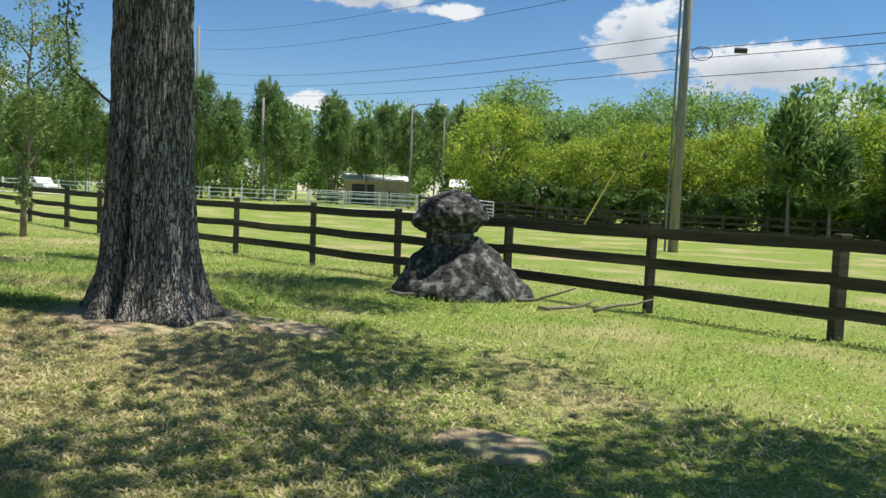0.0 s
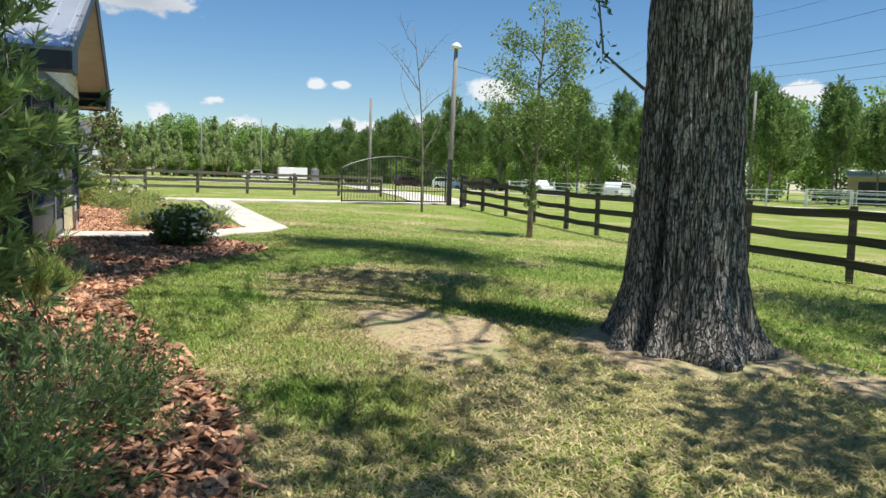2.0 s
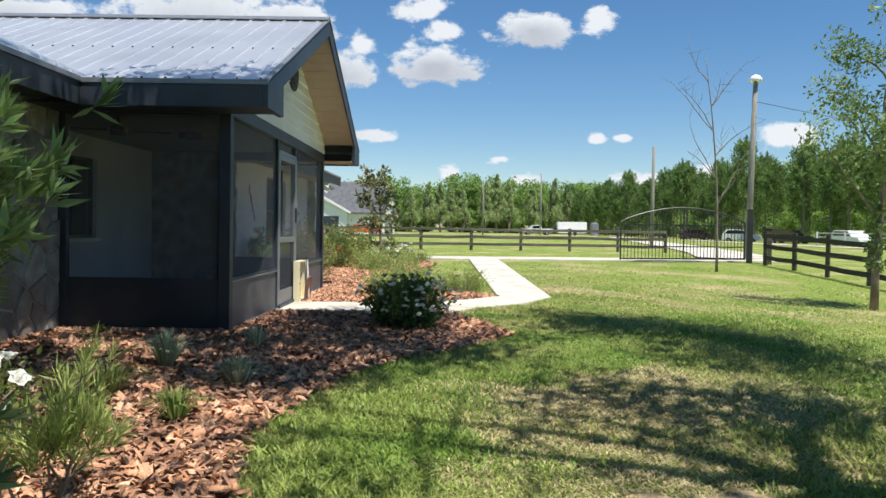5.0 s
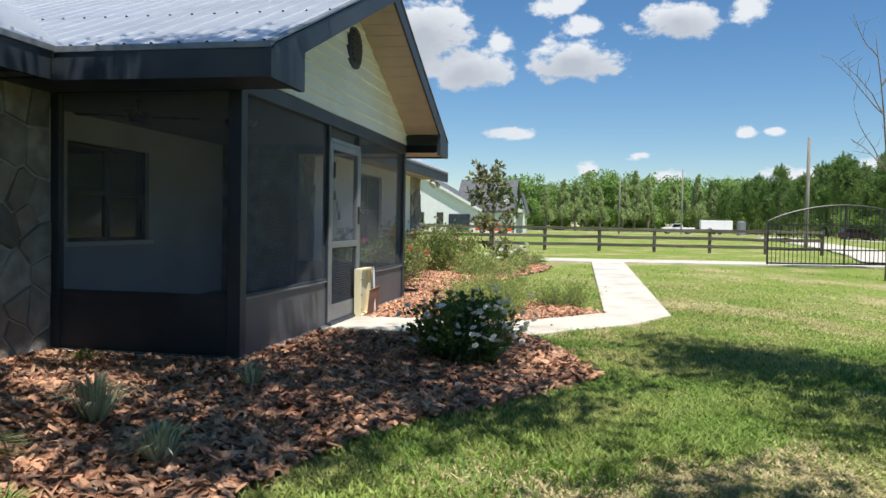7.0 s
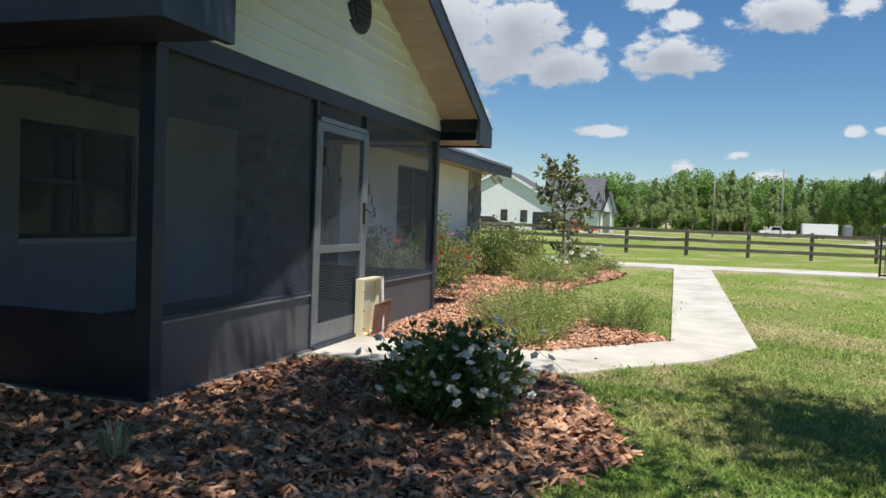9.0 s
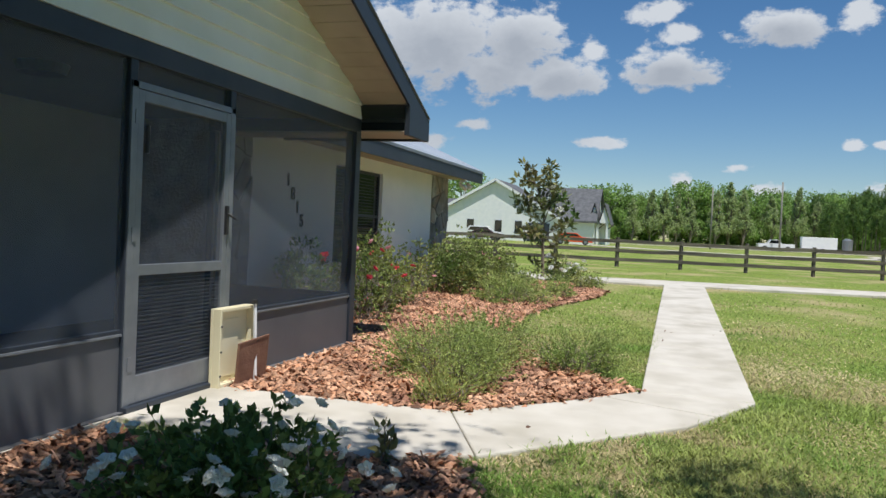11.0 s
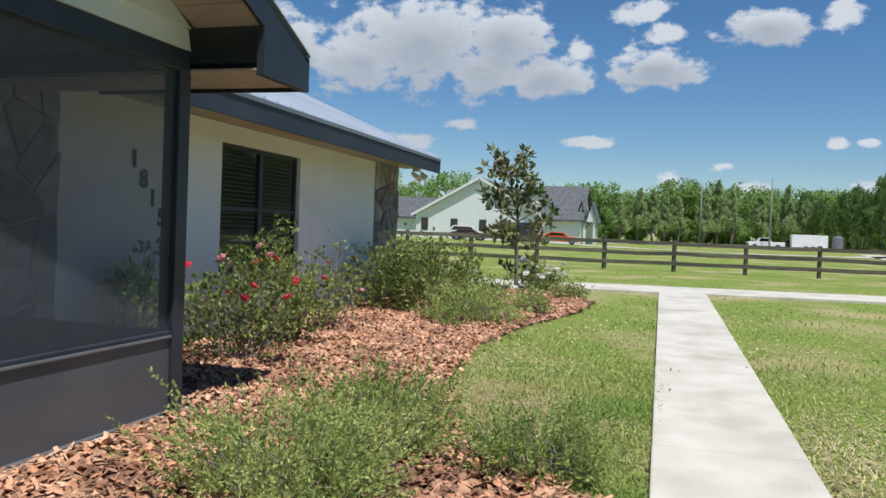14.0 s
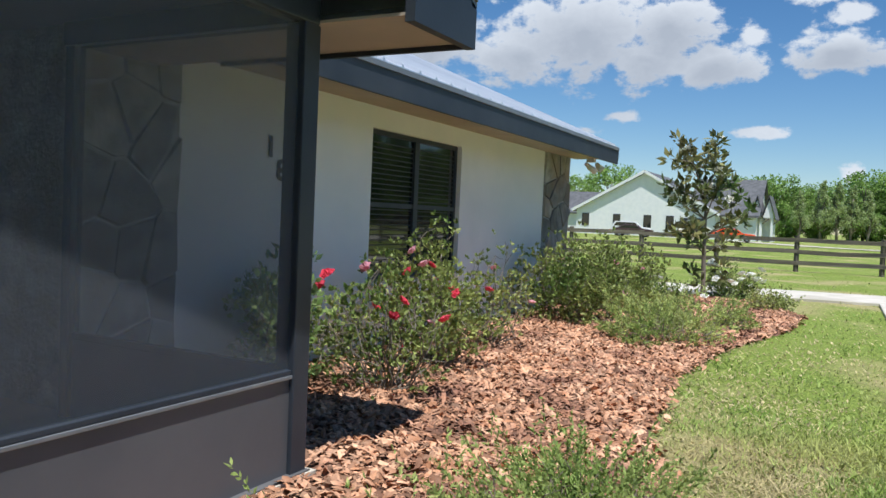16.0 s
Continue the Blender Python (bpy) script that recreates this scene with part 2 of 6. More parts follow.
POLE = surf("grey_utility_pole", (0.20, 0.185, 0.16), (0.30, 0.285, 0.255), 6.0, rough=0.85, bump=0.5, bscale=30, stretch=(3, 3, 0.3))
BLACKIRON = surf("black_iron", (0.015, 0.015, 0.016), (0.03, 0.03, 0.03), 8.0, rough=0.45, bump=0.05)
GLASS = surf("dark_window_glass", (0.012, 0.014, 0.016), (0.018, 0.02, 0.022), 1.0, rough=0.04, bump=0.0, spec=0.8)
WHITE = surf("white_paint", (0.78, 0.79, 0.80), (0.84, 0.84, 0.84), 2.0, rough=0.5, bump=0.05)
CREAMBOX = surf("cream_plastic", (0.78, 0.70, 0.46), (0.82, 0.75, 0.53), 3.0, rough=0.45, bump=0.04)
RUST = surf("rusty_filter", (0.19, 0.095, 0.06), (0.26, 0.14, 0.09), 9.0, rough=0.85, bump=0.4, bscale=60)
SHINGLE = surf("grey_shingle", (0.09, 0.093, 0.10), (0.14, 0.143, 0.15), 2.0, rough=0.9, bump=0.4, bscale=10)
SAND = surf("sandy_track", (0.55, 0.50, 0.42), (0.66, 0.62, 0.54), 2.0, (0.42, 0.40, 0.27), 0.7, 0.95, 0.3, 30)
WIRE = surf("black_cable", (0.02, 0.02, 0.022), (0.03, 0.03, 0.03), 5.0, rough=0.6, bump=0.0)
SOIL = surf("bare_soil", (0.32, 0.235, 0.135), (0.52, 0.41, 0.26), 30.0, (0.33, 0.33, 0.14), 2.6, 0.95, 0.8, 50)
OAKLEAF = leafmat("oak_leaf", (0.09, 0.16, 0.04), (0.15, 0.24, 0.06), trans=0.45)
PINELEAF = leafmat("pine_needles", (0.11, 0.20, 0.06), (0.26, 0.36, 0.11), 0.6, 0.42, 0.5)
BAMBOO = leafmat("bamboo_leaf", (0.20, 0.33, 0.04), (0.50, 0.56, 0.08), 0.5, 0.45, 0.5)
SAPLEAF = leafmat("sapling_leaf", (0.16, 0.24, 0.07), (0.30, 0.38, 0.13))
WOODLEAF = leafmat("wood_edge_leaf", (0.20, 0.33, 0.08), (0.34, 0.47, 0.14), 0.6, 0.5, 0.42)
CYPRESS = leafmat("cypress_leaf", (0.36, 0.45, 0.20), (0.50, 0.57, 0.28), 0.6, 0.5)
BUSHLEAF = leafmat("willow_leaf_bush", (0.11, 0.20, 0.085), (0.38, 0.50, 0.18), 0.34, 0.42, 0.5)
ROSELEAF = leafmat("rose_leaf", (0.13, 0.21, 0.05), (0.42, 0.45, 0.15), 0.5, 0.35, 0.5)
JUNIPER = leafmat("juniper_spray", (0.27, 0.37, 0.10), (0.54, 0.59, 0.22), 0.6, 0.42, 0.45)
MAGNOLIA = leafmat("magnolia_leaf", (0.08, 0.14, 0.04), (0.27, 0.235, 0.10), 0.3, 0.25, 0.5)
TUFT = leafmat("blue_grass_tuft", (0.34, 0.40, 0.26), (0.50, 0.54, 0.36), 0.6, 0.3)
PETALW = leafmat("white_petal", (0.85, 0.85, 0.78), (0.9, 0.9, 0.86), 0.6, 0.3, 0.05)
PETALR = leafmat("red_petal", (0.75, 0.05, 0.10), (0.85, 0.12, 0.18), 0.5, 0.3, 0.1)
PETALP = leafmat("pink_petal", (0.85, 0.40, 0.48), (0.9, 0.55, 0.6), 0.5, 0.3, 0.1)
CARWHITE = surf("white_car_paint", (0.75, 0.76, 0.77), (0.8, 0.8, 0.8), 1.0, rough=0.2, bump=0.0)
CARDARK = surf("dark_red_car_paint", (0.06, 0.035, 0.04), (0.08, 0.045, 0.05), 1.0, rough=0.15, bump=0.0)
CARORANGE = surf("orange_car_paint", (0.80, 0.09, 0.02), (0.85, 0.11, 0.03), 1.0, rough=0.2, bump=0.0)
RUBBER = surf("tyre_rubber", (0.02, 0.02, 0.02), (0.03, 0.03, 0.03), 5.0, rough=0.8, bump=0.1)


# ---- mesh tools ----
def smooth(a, b, v):
    t = min(1.0, max(0.0, (v - a) / (b - a)))
    return t * t * (3 - 2 * t)


def ground_z(x, y):
    """Height of the ground: a low rise under the house, falling to the paddock."""
    return 0.33 * smooth(2.5, 11, -x) * (1 - smooth(3, 10, y) * (1 - smooth(20, 36, -x)))


class Mesh:
    def __init__(self):
        self.v, self.f = [], []

    def add(self, verts, faces):
        k = len(self.v)
        self.v += [tuple(p) for p in verts]
        self.f += [tuple(k + i for i in q) for q in faces]
        return self

    def box(self, x0, x1, y0, y1, z0, z1):
        x0, x1, y0, y1, z0, z1 = min(x0, x1), max(x0, x1), min(y0, y1), max(y0, y1), min(z0, z1), max(z0, z1)
        p = [(x, y, z) for z in (z0, z1) for x, y in ((x0, y0), (x1, y0), (x1, y1), (x0, y1))]
        return self.add(p, [(3, 2, 1, 0), (4, 5, 6, 7), (0, 1, 5, 4), (1, 2, 6, 5), (2, 3, 7, 6), (3, 0, 4, 7)])

    def beam(self, a, b, w, h):
        """A bar from a to b, w wide across, h high."""
        a, b = Vector(a), Vector(b)
        d = (b - a).normalized()
        s = d.cross(Vector((0, 0, 1)))
        s = s.normalized() if s.length > 1e-4 else Vector((1, 0, 0))
        u = s.cross(d)
        p = [q + s * i * w / 2 + u * j * h / 2 for q in (a, b) for i, j in ((-1, -1), (1, -1), (1, 1), (-1, 1))]
        return self.add(p, [(0, 1, 2, 3), (7, 6, 5, 4), (4, 5, 1, 0), (5, 6, 2, 1), (6, 7, 3, 2), (7, 4, 0, 3)])

    def tube(self, pts, radii, seg=8, cap=True):
        pts = [Vector(p) for p in pts]
        k = len(self.v)
        side = None
        for i, p in enumerate(pts):
            d = (pts[min(i + 1, len(pts) - 1)] - pts[max(i - 1, 0)]).normalized()
            s = side or (Vector((1, 0, 0)) if abs(d.x) < 0.8 else Vector((0, 1, 0)))
            s = (s - d * s.dot(d)).normalized()
            side = s
            t = d.cross(s)
            for j in range(seg):
                a = 2 * math.pi * j / seg
                self.v.append(tuple(p + (s * math.cos(a) + t * math.sin(a)) * radii[i]))
        for i in range(len(pts) - 1):
            for j in range(seg):
                a, b = k + i * seg + j, k + i * seg + (j + 1) % seg
                self.f.append((a, b, b + seg, a + seg))
        if cap:
            self.f.append(tuple(k + j for j in reversed(range(seg))))
            self.f.append(tuple(k + (len(pts) - 1) * seg + j for j in range(seg)))
        return self

    def prism(self, poly, axis, lo, hi):
        """A flat polygon pushed out along an axis ('x', 'y' or 'z')."""
        def put(a, b, c):
            return {"x": (c, a, b), "y": (a, c, b), "z": (a, b, c)}[axis]
        n = len(poly)
        area = sum(poly[i][0] * poly[(i + 1) % n][1] - poly[(i + 1) % n][0] * poly[i][1] for i in range(n))
        if (area < 0) != (axis == "y"):
            poly = poly[::-1]
        v = [put(a, b, lo) for a, b in poly] + [put(a, b, hi) for a, b in poly]
        f = [tuple(reversed(range(n))), tuple(range(n, 2 * n))] + [(i, (i + 1) % n, n + (i + 1) % n, n + i) for i in range(n)]
        return self.add(v, f)

    def ring(self, x0, x1, z0, z1, a0, a1, b0, b1, y0, y1):
        """A slab in the x-z plane from y0 to y1 with one rectangular opening a0..a1, b0..b1."""
        x0, x1, a0, a1 = min(x0, x1), max(x0, x1), min(a0, a1), max(a0, a1)
        v = [(x, y, z) for y in (y0, y1) for x, z in ((x0, z0), (x1, z0), (x1, z1), (x0, z1), (a0, b0), (a1, b0), (a1, b1), (a0, b1))]
        f = []
        for i in range(4):
            j = (i + 1) % 4
            f += [(i, j, 4 + j, 4 + i), (8 + j, 8 + i, 12 + i, 12 + j), (j, i, 8 + i, 8 + j), (4 + i, 4 + j, 12 + j, 12 + i)]
        return self.add(v, f)

    def data(self, name, soft=False):
        me = bpy.data.meshes.new(name)
        me.from_pydata(self.v, [], self.f)
        if soft:
            me.polygons.foreach_set("use_smooth", [True] * len(me.polygons))
        me.update()
        return me


def part(name, mesh, material, parent=None, label="", bevel=0.0, soft=False):
    """Links a Mesh (or mesh data) as one object, under a thing or a part."""
    data = mesh.data(name, soft) if isinstance(mesh, Mesh) else mesh
    if not data.materials:
        data.materials.append(material)
    ob = new(name, data)
    if parent is not None:
        ob.parent = parent
        ob.matrix_parent_inverse = parent.matrix_basis.inverted() if parent.parent is None else Matrix()
    if bevel:
        b = ob.modifiers.new("bevel", "BEVEL")
        b.width, b.segments, b.limit_method = bevel, 2, "ANGLE"
    if label:
        ob["label"] = label
    return ob


def thing(name, x, y, z, label, category, group="", kind=""):
    e = new(name)
    e.matrix_basis = pose(x, y, z)
    return tagged(e, label, category, group, kind)


def tri_mesh(name, verts, faces):
    """Mesh data from number arrays, n x 3 each."""
    me = bpy.data.meshes.new(name)
    k = faces.shape[1]
    me.vertices.add(len(verts))
    me.vertices.foreach_set("co", verts.astype(np.float32).ravel())
    me.loops.add(faces.size)
    me.loops.foreach_set("vertex_index", faces.astype(np.int32).ravel())
    me.polygons.add(len(faces))
    me.polygons.foreach_set("loop_start", np.arange(0, faces.size, k, dtype=np.int32))
    me.polygons.foreach_set("loop_total", np.full(len(faces), k, dtype=np.int32))
    me.update(calc_edges=True)
    return me


def leaves(name, at, length, width, seed=0, droop=0.0, out=None, lift=0.0):
    """Mesh data of folded leaves at the places given (n x 3). out: n x 3 directions that they lean to."""
    r = np.random.default_rng(seed)
    n = len(at)
    d = r.normal(size=(n, 3))
    if out is not None:
        d = d * 0.55 + out
    d[:, 2] += lift - droop
    d /= np.linalg.norm(d, axis=1)[:, None] + 1e-9
    s = np.cross(d, r.normal(size=(n, 3)))
    s /= np.linalg.norm(s, axis=1)[:, None] + 1e-9
    u = np.cross(s, d)
    ln = (length * r.uniform(0.6, 1.3, n))[:, None]
    wd = (width * r.uniform(0.6, 1.3, n))[:, None]
    p0 = at
    p1 = at + d * ln * 0.45 + s * wd / 2 + u * wd * 0.12
    p2 = at + d * ln
    p3 = at + d * ln * 0.45 - s * wd / 2 + u * wd * 0.12
    v = np.stack([p0, p1, p2, p3], 1).reshape(-1, 3)
    i = np.arange(n)[:, None] * 4
    f = np.concatenate([i + [[0, 1, 2]], i + [[0, 2, 3]]], 1).reshape(-1, 3)
    return tri_mesh(name, v, f)


def ball(n, r, seed, flat=1.0, hollow=0.5):
    """n places in a ball of radius r, more of them near its skin."""
    g = np.random.default_rng(seed)
    d = g.normal(size=(n, 3))
    d /= np.linalg.norm(d, axis=1)[:, None]
    d *= (r * g.uniform(hollow ** 3, 1, n) ** (1 / 3))[:, None]
    d[:, 2] *= flat
    return d


def branch(g, start, way, length, bend=0.25, n=5, up=0.1):
    """A wandering line of n + 1 points."""
    p, d = Vector(start), Vector(way).normalized()
    pts = [p.copy()]
    for _ in range(n):
        d = (d + Vector(g.normal(size=3)) * bend + Vector((0, 0, up))).normalized()
        p = p + d * length / n
        pts.append(p.copy())
    return pts


def taper(pts, r0, r1):
    return [r0 + (r1 - r0) * i / (len(pts) - 1) for i in range(len(pts))]


# ---- ground ----
def steps(lo, hi, fine_lo, fine_hi, fine):
    a = list(np.arange(fine_lo, fine_hi + 1e-6, fine))
    k = fine
    while a[-1] < hi:
        k *= 1.35
        a.append(min(hi, a[-1] + k))
    k = fine
    while a[0] > lo:
        k *= 1.35
        a.insert(0, max(lo, a[0] - k))
    return a


def build_ground():
    xs, ys = steps(-1600, 1200, -38, 6, 0.4), steps(-1400, 1600, -4, 16, 0.4)
    v, f = [], []
    for x in xs:
        for y in ys:
            near = smooth(0, 6, 60 - abs(x)) * smooth(0, 6, 60 - abs(y))
            bumpy = 0.02 * noise.noise((x * 0.7, y * 0.7, 0)) * near
            v.append((x, y, ground_z(x, y) + bumpy - 0.02))
    n = len(ys)
    for i in range(len(xs) - 1):
        for j in range(n - 1):
            f.append((i * n + j, (i + 1) * n + j, (i + 1) * n + j + 1, i * n + j + 1))
    m = Mesh().add(v, f)
    return tagged(part("ground", m, GRASS, soft=True), "sunlit lawn and paddock of mown grass with dry patches", "lawn", kind="structure")


build_ground()


def slab(name, poly, z, thick, material, label, category):
    m = Mesh().prism(poly, "z", z - thick, z)
    return tagged(part(name, m, material, bevel=0.012), label, category, kind="structure")


slab("walkway_slab", [(-14.86, -1.03), (-15.95, -1.03), (-15.93, -0.69), (-16.0, 0.849), (-15.063, 1.270), (-14.75, 0.75)],
     0.362, 0.15, CONCRETE, "pale concrete slab before the porch door", "walkway")
slab("walkway_slab", [(-16.0, 0.855), (-16.7, 1.5), (-17.055, 1.776), (-16.757, 2.614), (-16.36, 2.42), (-15.06, 1.28)],
     0.360, 0.15, CONCRETE, "pale concrete slab where the walk bends", "walkway")
slab("walkway_slab", [(-17.06, 1.78), (-17.42, 2.06), (-17.42, 2.94), (-17.2, 2.84), (-16.765, 2.62)],
     0.362, 0.15, CONCRETE, "pale concrete slab where the walk bends", "walkway")
for k in range(10):
    x0 = -17.425 - k * 1.53
    slab("walkway_slab", [(x0, 2.06 - k * 0.018), (x0 - 1.52, 2.04 - k * 0.018), (x0 - 1.52, 2.94), (x0, 2.94)], 0.362, 0.15, CONCRETE,
         "pale concrete slab of the straight garden walk", "walkway")
slab("cross_walk", [(-31.6, -3.0), (-32.72, 1.9), (-33.9, 7.5), (-35.4, 15.0), (-37.3, 15.0), (-35.9, 7.5), (-34.9, 1.9), (-33.9, -3.0)], 0.366, 0.15, CONCRETE,
     "pale concrete cross walk behind the lawn", "walkway")

BED_NEAR = [(-14.6, -1.03), (-14.75, 0.75), (-15.0, 1.2), (-14.06, 1.62), (-12.91, 1.95), (-11.94, 1.40), (-10.93, 0.66), (-9.97, 0.36), (-9.0, 0.2), (-8.19, 0.32), (-7.2, 0.6), (-5.88, 0.92), (-4.74, 0.86),
            (-3.2, 0.2), (-2.6, -1.2), (-3.0, -2.75), (-12.7, -2.8), (-12.7, -1.03)]
BED_FAR = [(-15.93, -1.03), (-15.98, 0.86), (-17.06, 1.79), (-17.40, 2.03), (-18.04, 1.57), (-18.45, 1.0), (-20.3, 0.30), (-22.5, 0.05), (-24.5, 0.18), (-27.0, 0.7), (-28.8, 0.72), (-30.82, -0.2), (-31.2, -1.6), (-30.0, -2.78),
           (-18.6, -2.78), (-18.6, -1.03)]


def bed(name, poly, label):
    bm = bmesh.new()
    bm.faces.new([bm.verts.new((x, y, 0)) for x, y in poly])
    bmesh.ops.triangulate(bm, faces=bm.faces[:])
    bmesh.ops.subdivide_edges(bm, edges=bm.edges[:], cuts=5, use_grid_fill=True)
    for q in bm.verts:
        q.co.z = ground_z(q.co.x, q.co.y) + 0.014
    bmesh.ops.recalc_face_normals(bm, faces=bm.faces[:])
    me = bpy.data.meshes.new(name)
    bm.to_mesh(me)
    bm.free()
    if me.polygons[0].normal.z < 0:
        me.flip_normals()
    return tagged(part(name, me, MULCH), label, "mulch bed", kind="structure")


bed("mulch_bed", BED_NEAR, "red bark mulch bed beside the screened porch")
bed("mulch_bed", BED_FAR, "red bark mulch bed along the white house wall")


def inside(poly, x, y):
    """For number arrays: which points lie inside the polygon."""
    r = np.zeros(len(x), bool)
    n = len(poly)
    for i in range(n):
        (x0, y0), (x1, y1) = poly[i], poly[(i + 1) % n]
        c = (y0 > y) != (y1 > y)
        r ^= c & (x < (x1 - x0) * (y - y0) / ((y1 - y0) or 1e-9) + x0)
    return r


GZ = np.vectorize(ground_z)

# ---- house ----
G0 = 0.33
PX0, PX1, PY, WY, BY = -12.73, -18.50, -1.02, -2.83, -4.10
RIDGE_X, RIDGE_Z, EAVE_Z, SLOPE = -15.6, 4.33, 2.83, 0.428
house = thing("house", -18.0, -5.0, G0, "white single-storey house with charcoal trim and metal roof", "house")

# main walls
MX0, MX1, BACK = -4.6, -27.6, -11.2


def wall(name, m, mat=WHITEWALL, label="", bevel=0.0):
    return part(name, m, mat, house, label, bevel)


m = Mesh()
m.ring(-18.6, MX1, 0.05, 2.80, -21.76, -23.70, 1.02, 2.53, WY - 0.2, WY)
wall("wall", m, label="white stucco front wall")
wall("wall", Mesh().box(MX0, PX0 - 0.0, WY - 0.2, WY - 0.03, 0.05, 2.80))
wall("wall", Mesh().prism([(WY - 0.2, 0.05), (WY - 0.2, 2.80), (-7.0, 4.75), (BACK, 2.80), (BACK, 0.05)], "x", MX1, MX1 + 0.2))
wall("wall", Mesh().prism([(WY - 0.2, 0.05), (WY - 0.2, 2.80), (-7.0, 4.75), (BACK, 2.80), (BACK, 0.05)], "x", MX0 - 0.2, MX0))
wall("wall", Mesh().box(MX0, MX1, BACK - 0.2, BACK, 0.05, 2.80))
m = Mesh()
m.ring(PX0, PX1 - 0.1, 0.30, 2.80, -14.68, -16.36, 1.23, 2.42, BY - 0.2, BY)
wall("wall", m, SHADEDWALL, label="off-white rear wall of the porch, its shade put into the grey")
wall("wall", Mesh().box(PX0, PX0 + 0.2, BY, WY - 0.03, 0.3, 2.8))
wall("wall", Mesh().box(PX1 - 0.1, PX1 - 0.0, BY, WY - 0.005, 0.3, 2.8), STONE)
# the ceiling is pale; panel grey carries the darkness under the roof
wall("porch_ceiling", Mesh().box(PX0 - 0.06, PX1 + 0.06, BY, PY - 0.1, 2.74, 2.78), KICK, "pale porch ceiling with its shade put into a dark grey")
# concrete like its edge, but coloured dark for the shade inside
wall("porch_floor", Mesh().box(PX0 + 0.02, PX1 - 0.02, BY, PY + 0.03, 0.1, 0.37), DARKROOM, "concrete porch slab, darkened for the shade behind the screens")
wall("slab_edge", Mesh().box(PX0 + 0.05, PX1 - 0.05, PY - 0.1, PY + 0.05, 0.1, 0.362).box(PX0 - 0.1, PX0 + 0.05, WY, PY - 0.1, 0.1, 0.362), CONCRETE)


# stone cladding: irregular flags set in mortar
def stones(x0, x1, z0, z1, y, seed, size=0.30):
    x0, x1 = min(x0, x1), max(x0, x1)
    back = part("stone_backing", Mesh().box(x0, x1, y - 0.03, y + 0.008, z0, z1), MORTAR, house, "grey mortar of the stone facing")
    g = np.random.default_rng(seed)
    nx, nz = max(2, round((x1 - x0) / size)), max(2, round((z1 - z0) / (size * 1.35)))
    seeds = [(x0 + (x1 - x0) * (i + 0.5 + g.uniform(-0.46, 0.46)) / nx, z0 + (z1 - z0) * (j + 0.5 + g.uniform(-0.46, 0.46)) / nz) for i in range(nx) for j in range(nz)]
    for sx, sz in seeds:
        poly = [(x0, z0), (x1, z0), (x1, z1), (x0, z1)]
        for tx, tz in seeds:
            dx, dz = tx - sx, tz - sz
            d = math.hypot(dx, dz)
            if d < 1e-6 or d > size * 3.2:
                continue
            lim = (d / 2 - 0.007) * d
            cut = []
            for (ax, az), (bx, bz) in zip(poly, poly[1:] + poly[:1]):
                fa, fb = (ax - sx) * dx + (az - sz) * dz - lim, (bx - sx) * dx + (bz - sz) * dz - lim
                if fa <= 0:
                    cut.append((ax, az))
                if fa * fb < 0:
                    u = fa / (fa - fb)
                    cut.append((ax + (bx - ax) * u, az + (bz - az) * u))
            poly = cut
        n = len(poly)
        if n < 3:
            continue
        cx, cz = sum(p[0] for p in poly) / n, sum(p[1] for p in poly) / n
        h = y + 0.016 + g.uniform(0, 0.022)
        tx, tz = g.normal(0, 0.04), g.normal(0, 0.04)
        v = [(a, y, b) for a, b in poly] + [(cx + (a - cx) * 0.94, h + tx * (a - cx) + tz * (b - cz), cz + (b - cz) * 0.94) for a, b in poly] + [(cx, h + 0.005, cz)]
        f = [(k, n + k, n + (k + 1) % n, (k + 1) % n) for k in range(n)] + [(n + k, 2 * n, n + (k + 1) % n) for k in range(n)]
        part("stone", Mesh().add(v, f), STONE, back)


stones(-9.8, PX0 - 0.0, 0.2, 2.62, WY, 3, 0.27)
stones(-18.50, -19.30, 0.2, 2.72, WY + 0.004, 5, 0.26)
stones(-26.48, -27.62, 0.2, 2.74, WY + 0.004, 7, 0.27)


# windows
def window(x0, x1, z0, z1, y, name="window", blinds=False, trim=CHARCOAL):
    x0, x1 = min(x0, x1), max(x0, x1)
    w = part(name, Mesh().ring(x0, x1, z0, z1, x0 + 0.05, x1 - 0.05, z0 + 0.05, z1 - 0.05, y - 0.10, y - 0.06), trim, house, "black-framed sash window")
    xm, zm = (x0 + x1) / 2, (z0 + z1) / 2
    part("mullion", Mesh().box(xm - 0.045, xm + 0.045, y - 0.105, y - 0.05, z0 + 0.05, z1 - 0.05), trim, w)
    for a, b in ((x0 + 0.05, xm - 0.045), (xm + 0.045, x1 - 0.05)):
        part("meeting_rail", Mesh().box(a, b, y - 0.10, y - 0.055, zm - 0.025, zm + 0.025), trim, w)
        for c, d in ((z0 + 0.05, zm - 0.025), (zm + 0.025, z1 - 0.05)):
            part("pane", Mesh().box(a, b, y - 0.088, y - 0.080, c, d), GLASS, w)
        if blinds:
            for k in range(26):
                z = z0 + 0.08 + k * (z1 - z0 - 0.16) / 26
                part("blind_slat", Mesh().box(a, b, y - 0.079, y - 0.077, z, z + 0.012), BLACKIRON, w)
    part("window_sill", Mesh().box(x0 - 0.05, x1 + 0.05, y - 0.12, y + 0.05, z0 - 0.05, z0), SIDING, w)
    # dark sheet in place of the unlit room
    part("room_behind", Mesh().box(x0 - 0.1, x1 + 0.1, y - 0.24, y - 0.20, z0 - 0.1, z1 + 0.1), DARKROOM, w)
    return w


window(-21.76, -23.70, 1.02, 2.53, WY, blinds=True)
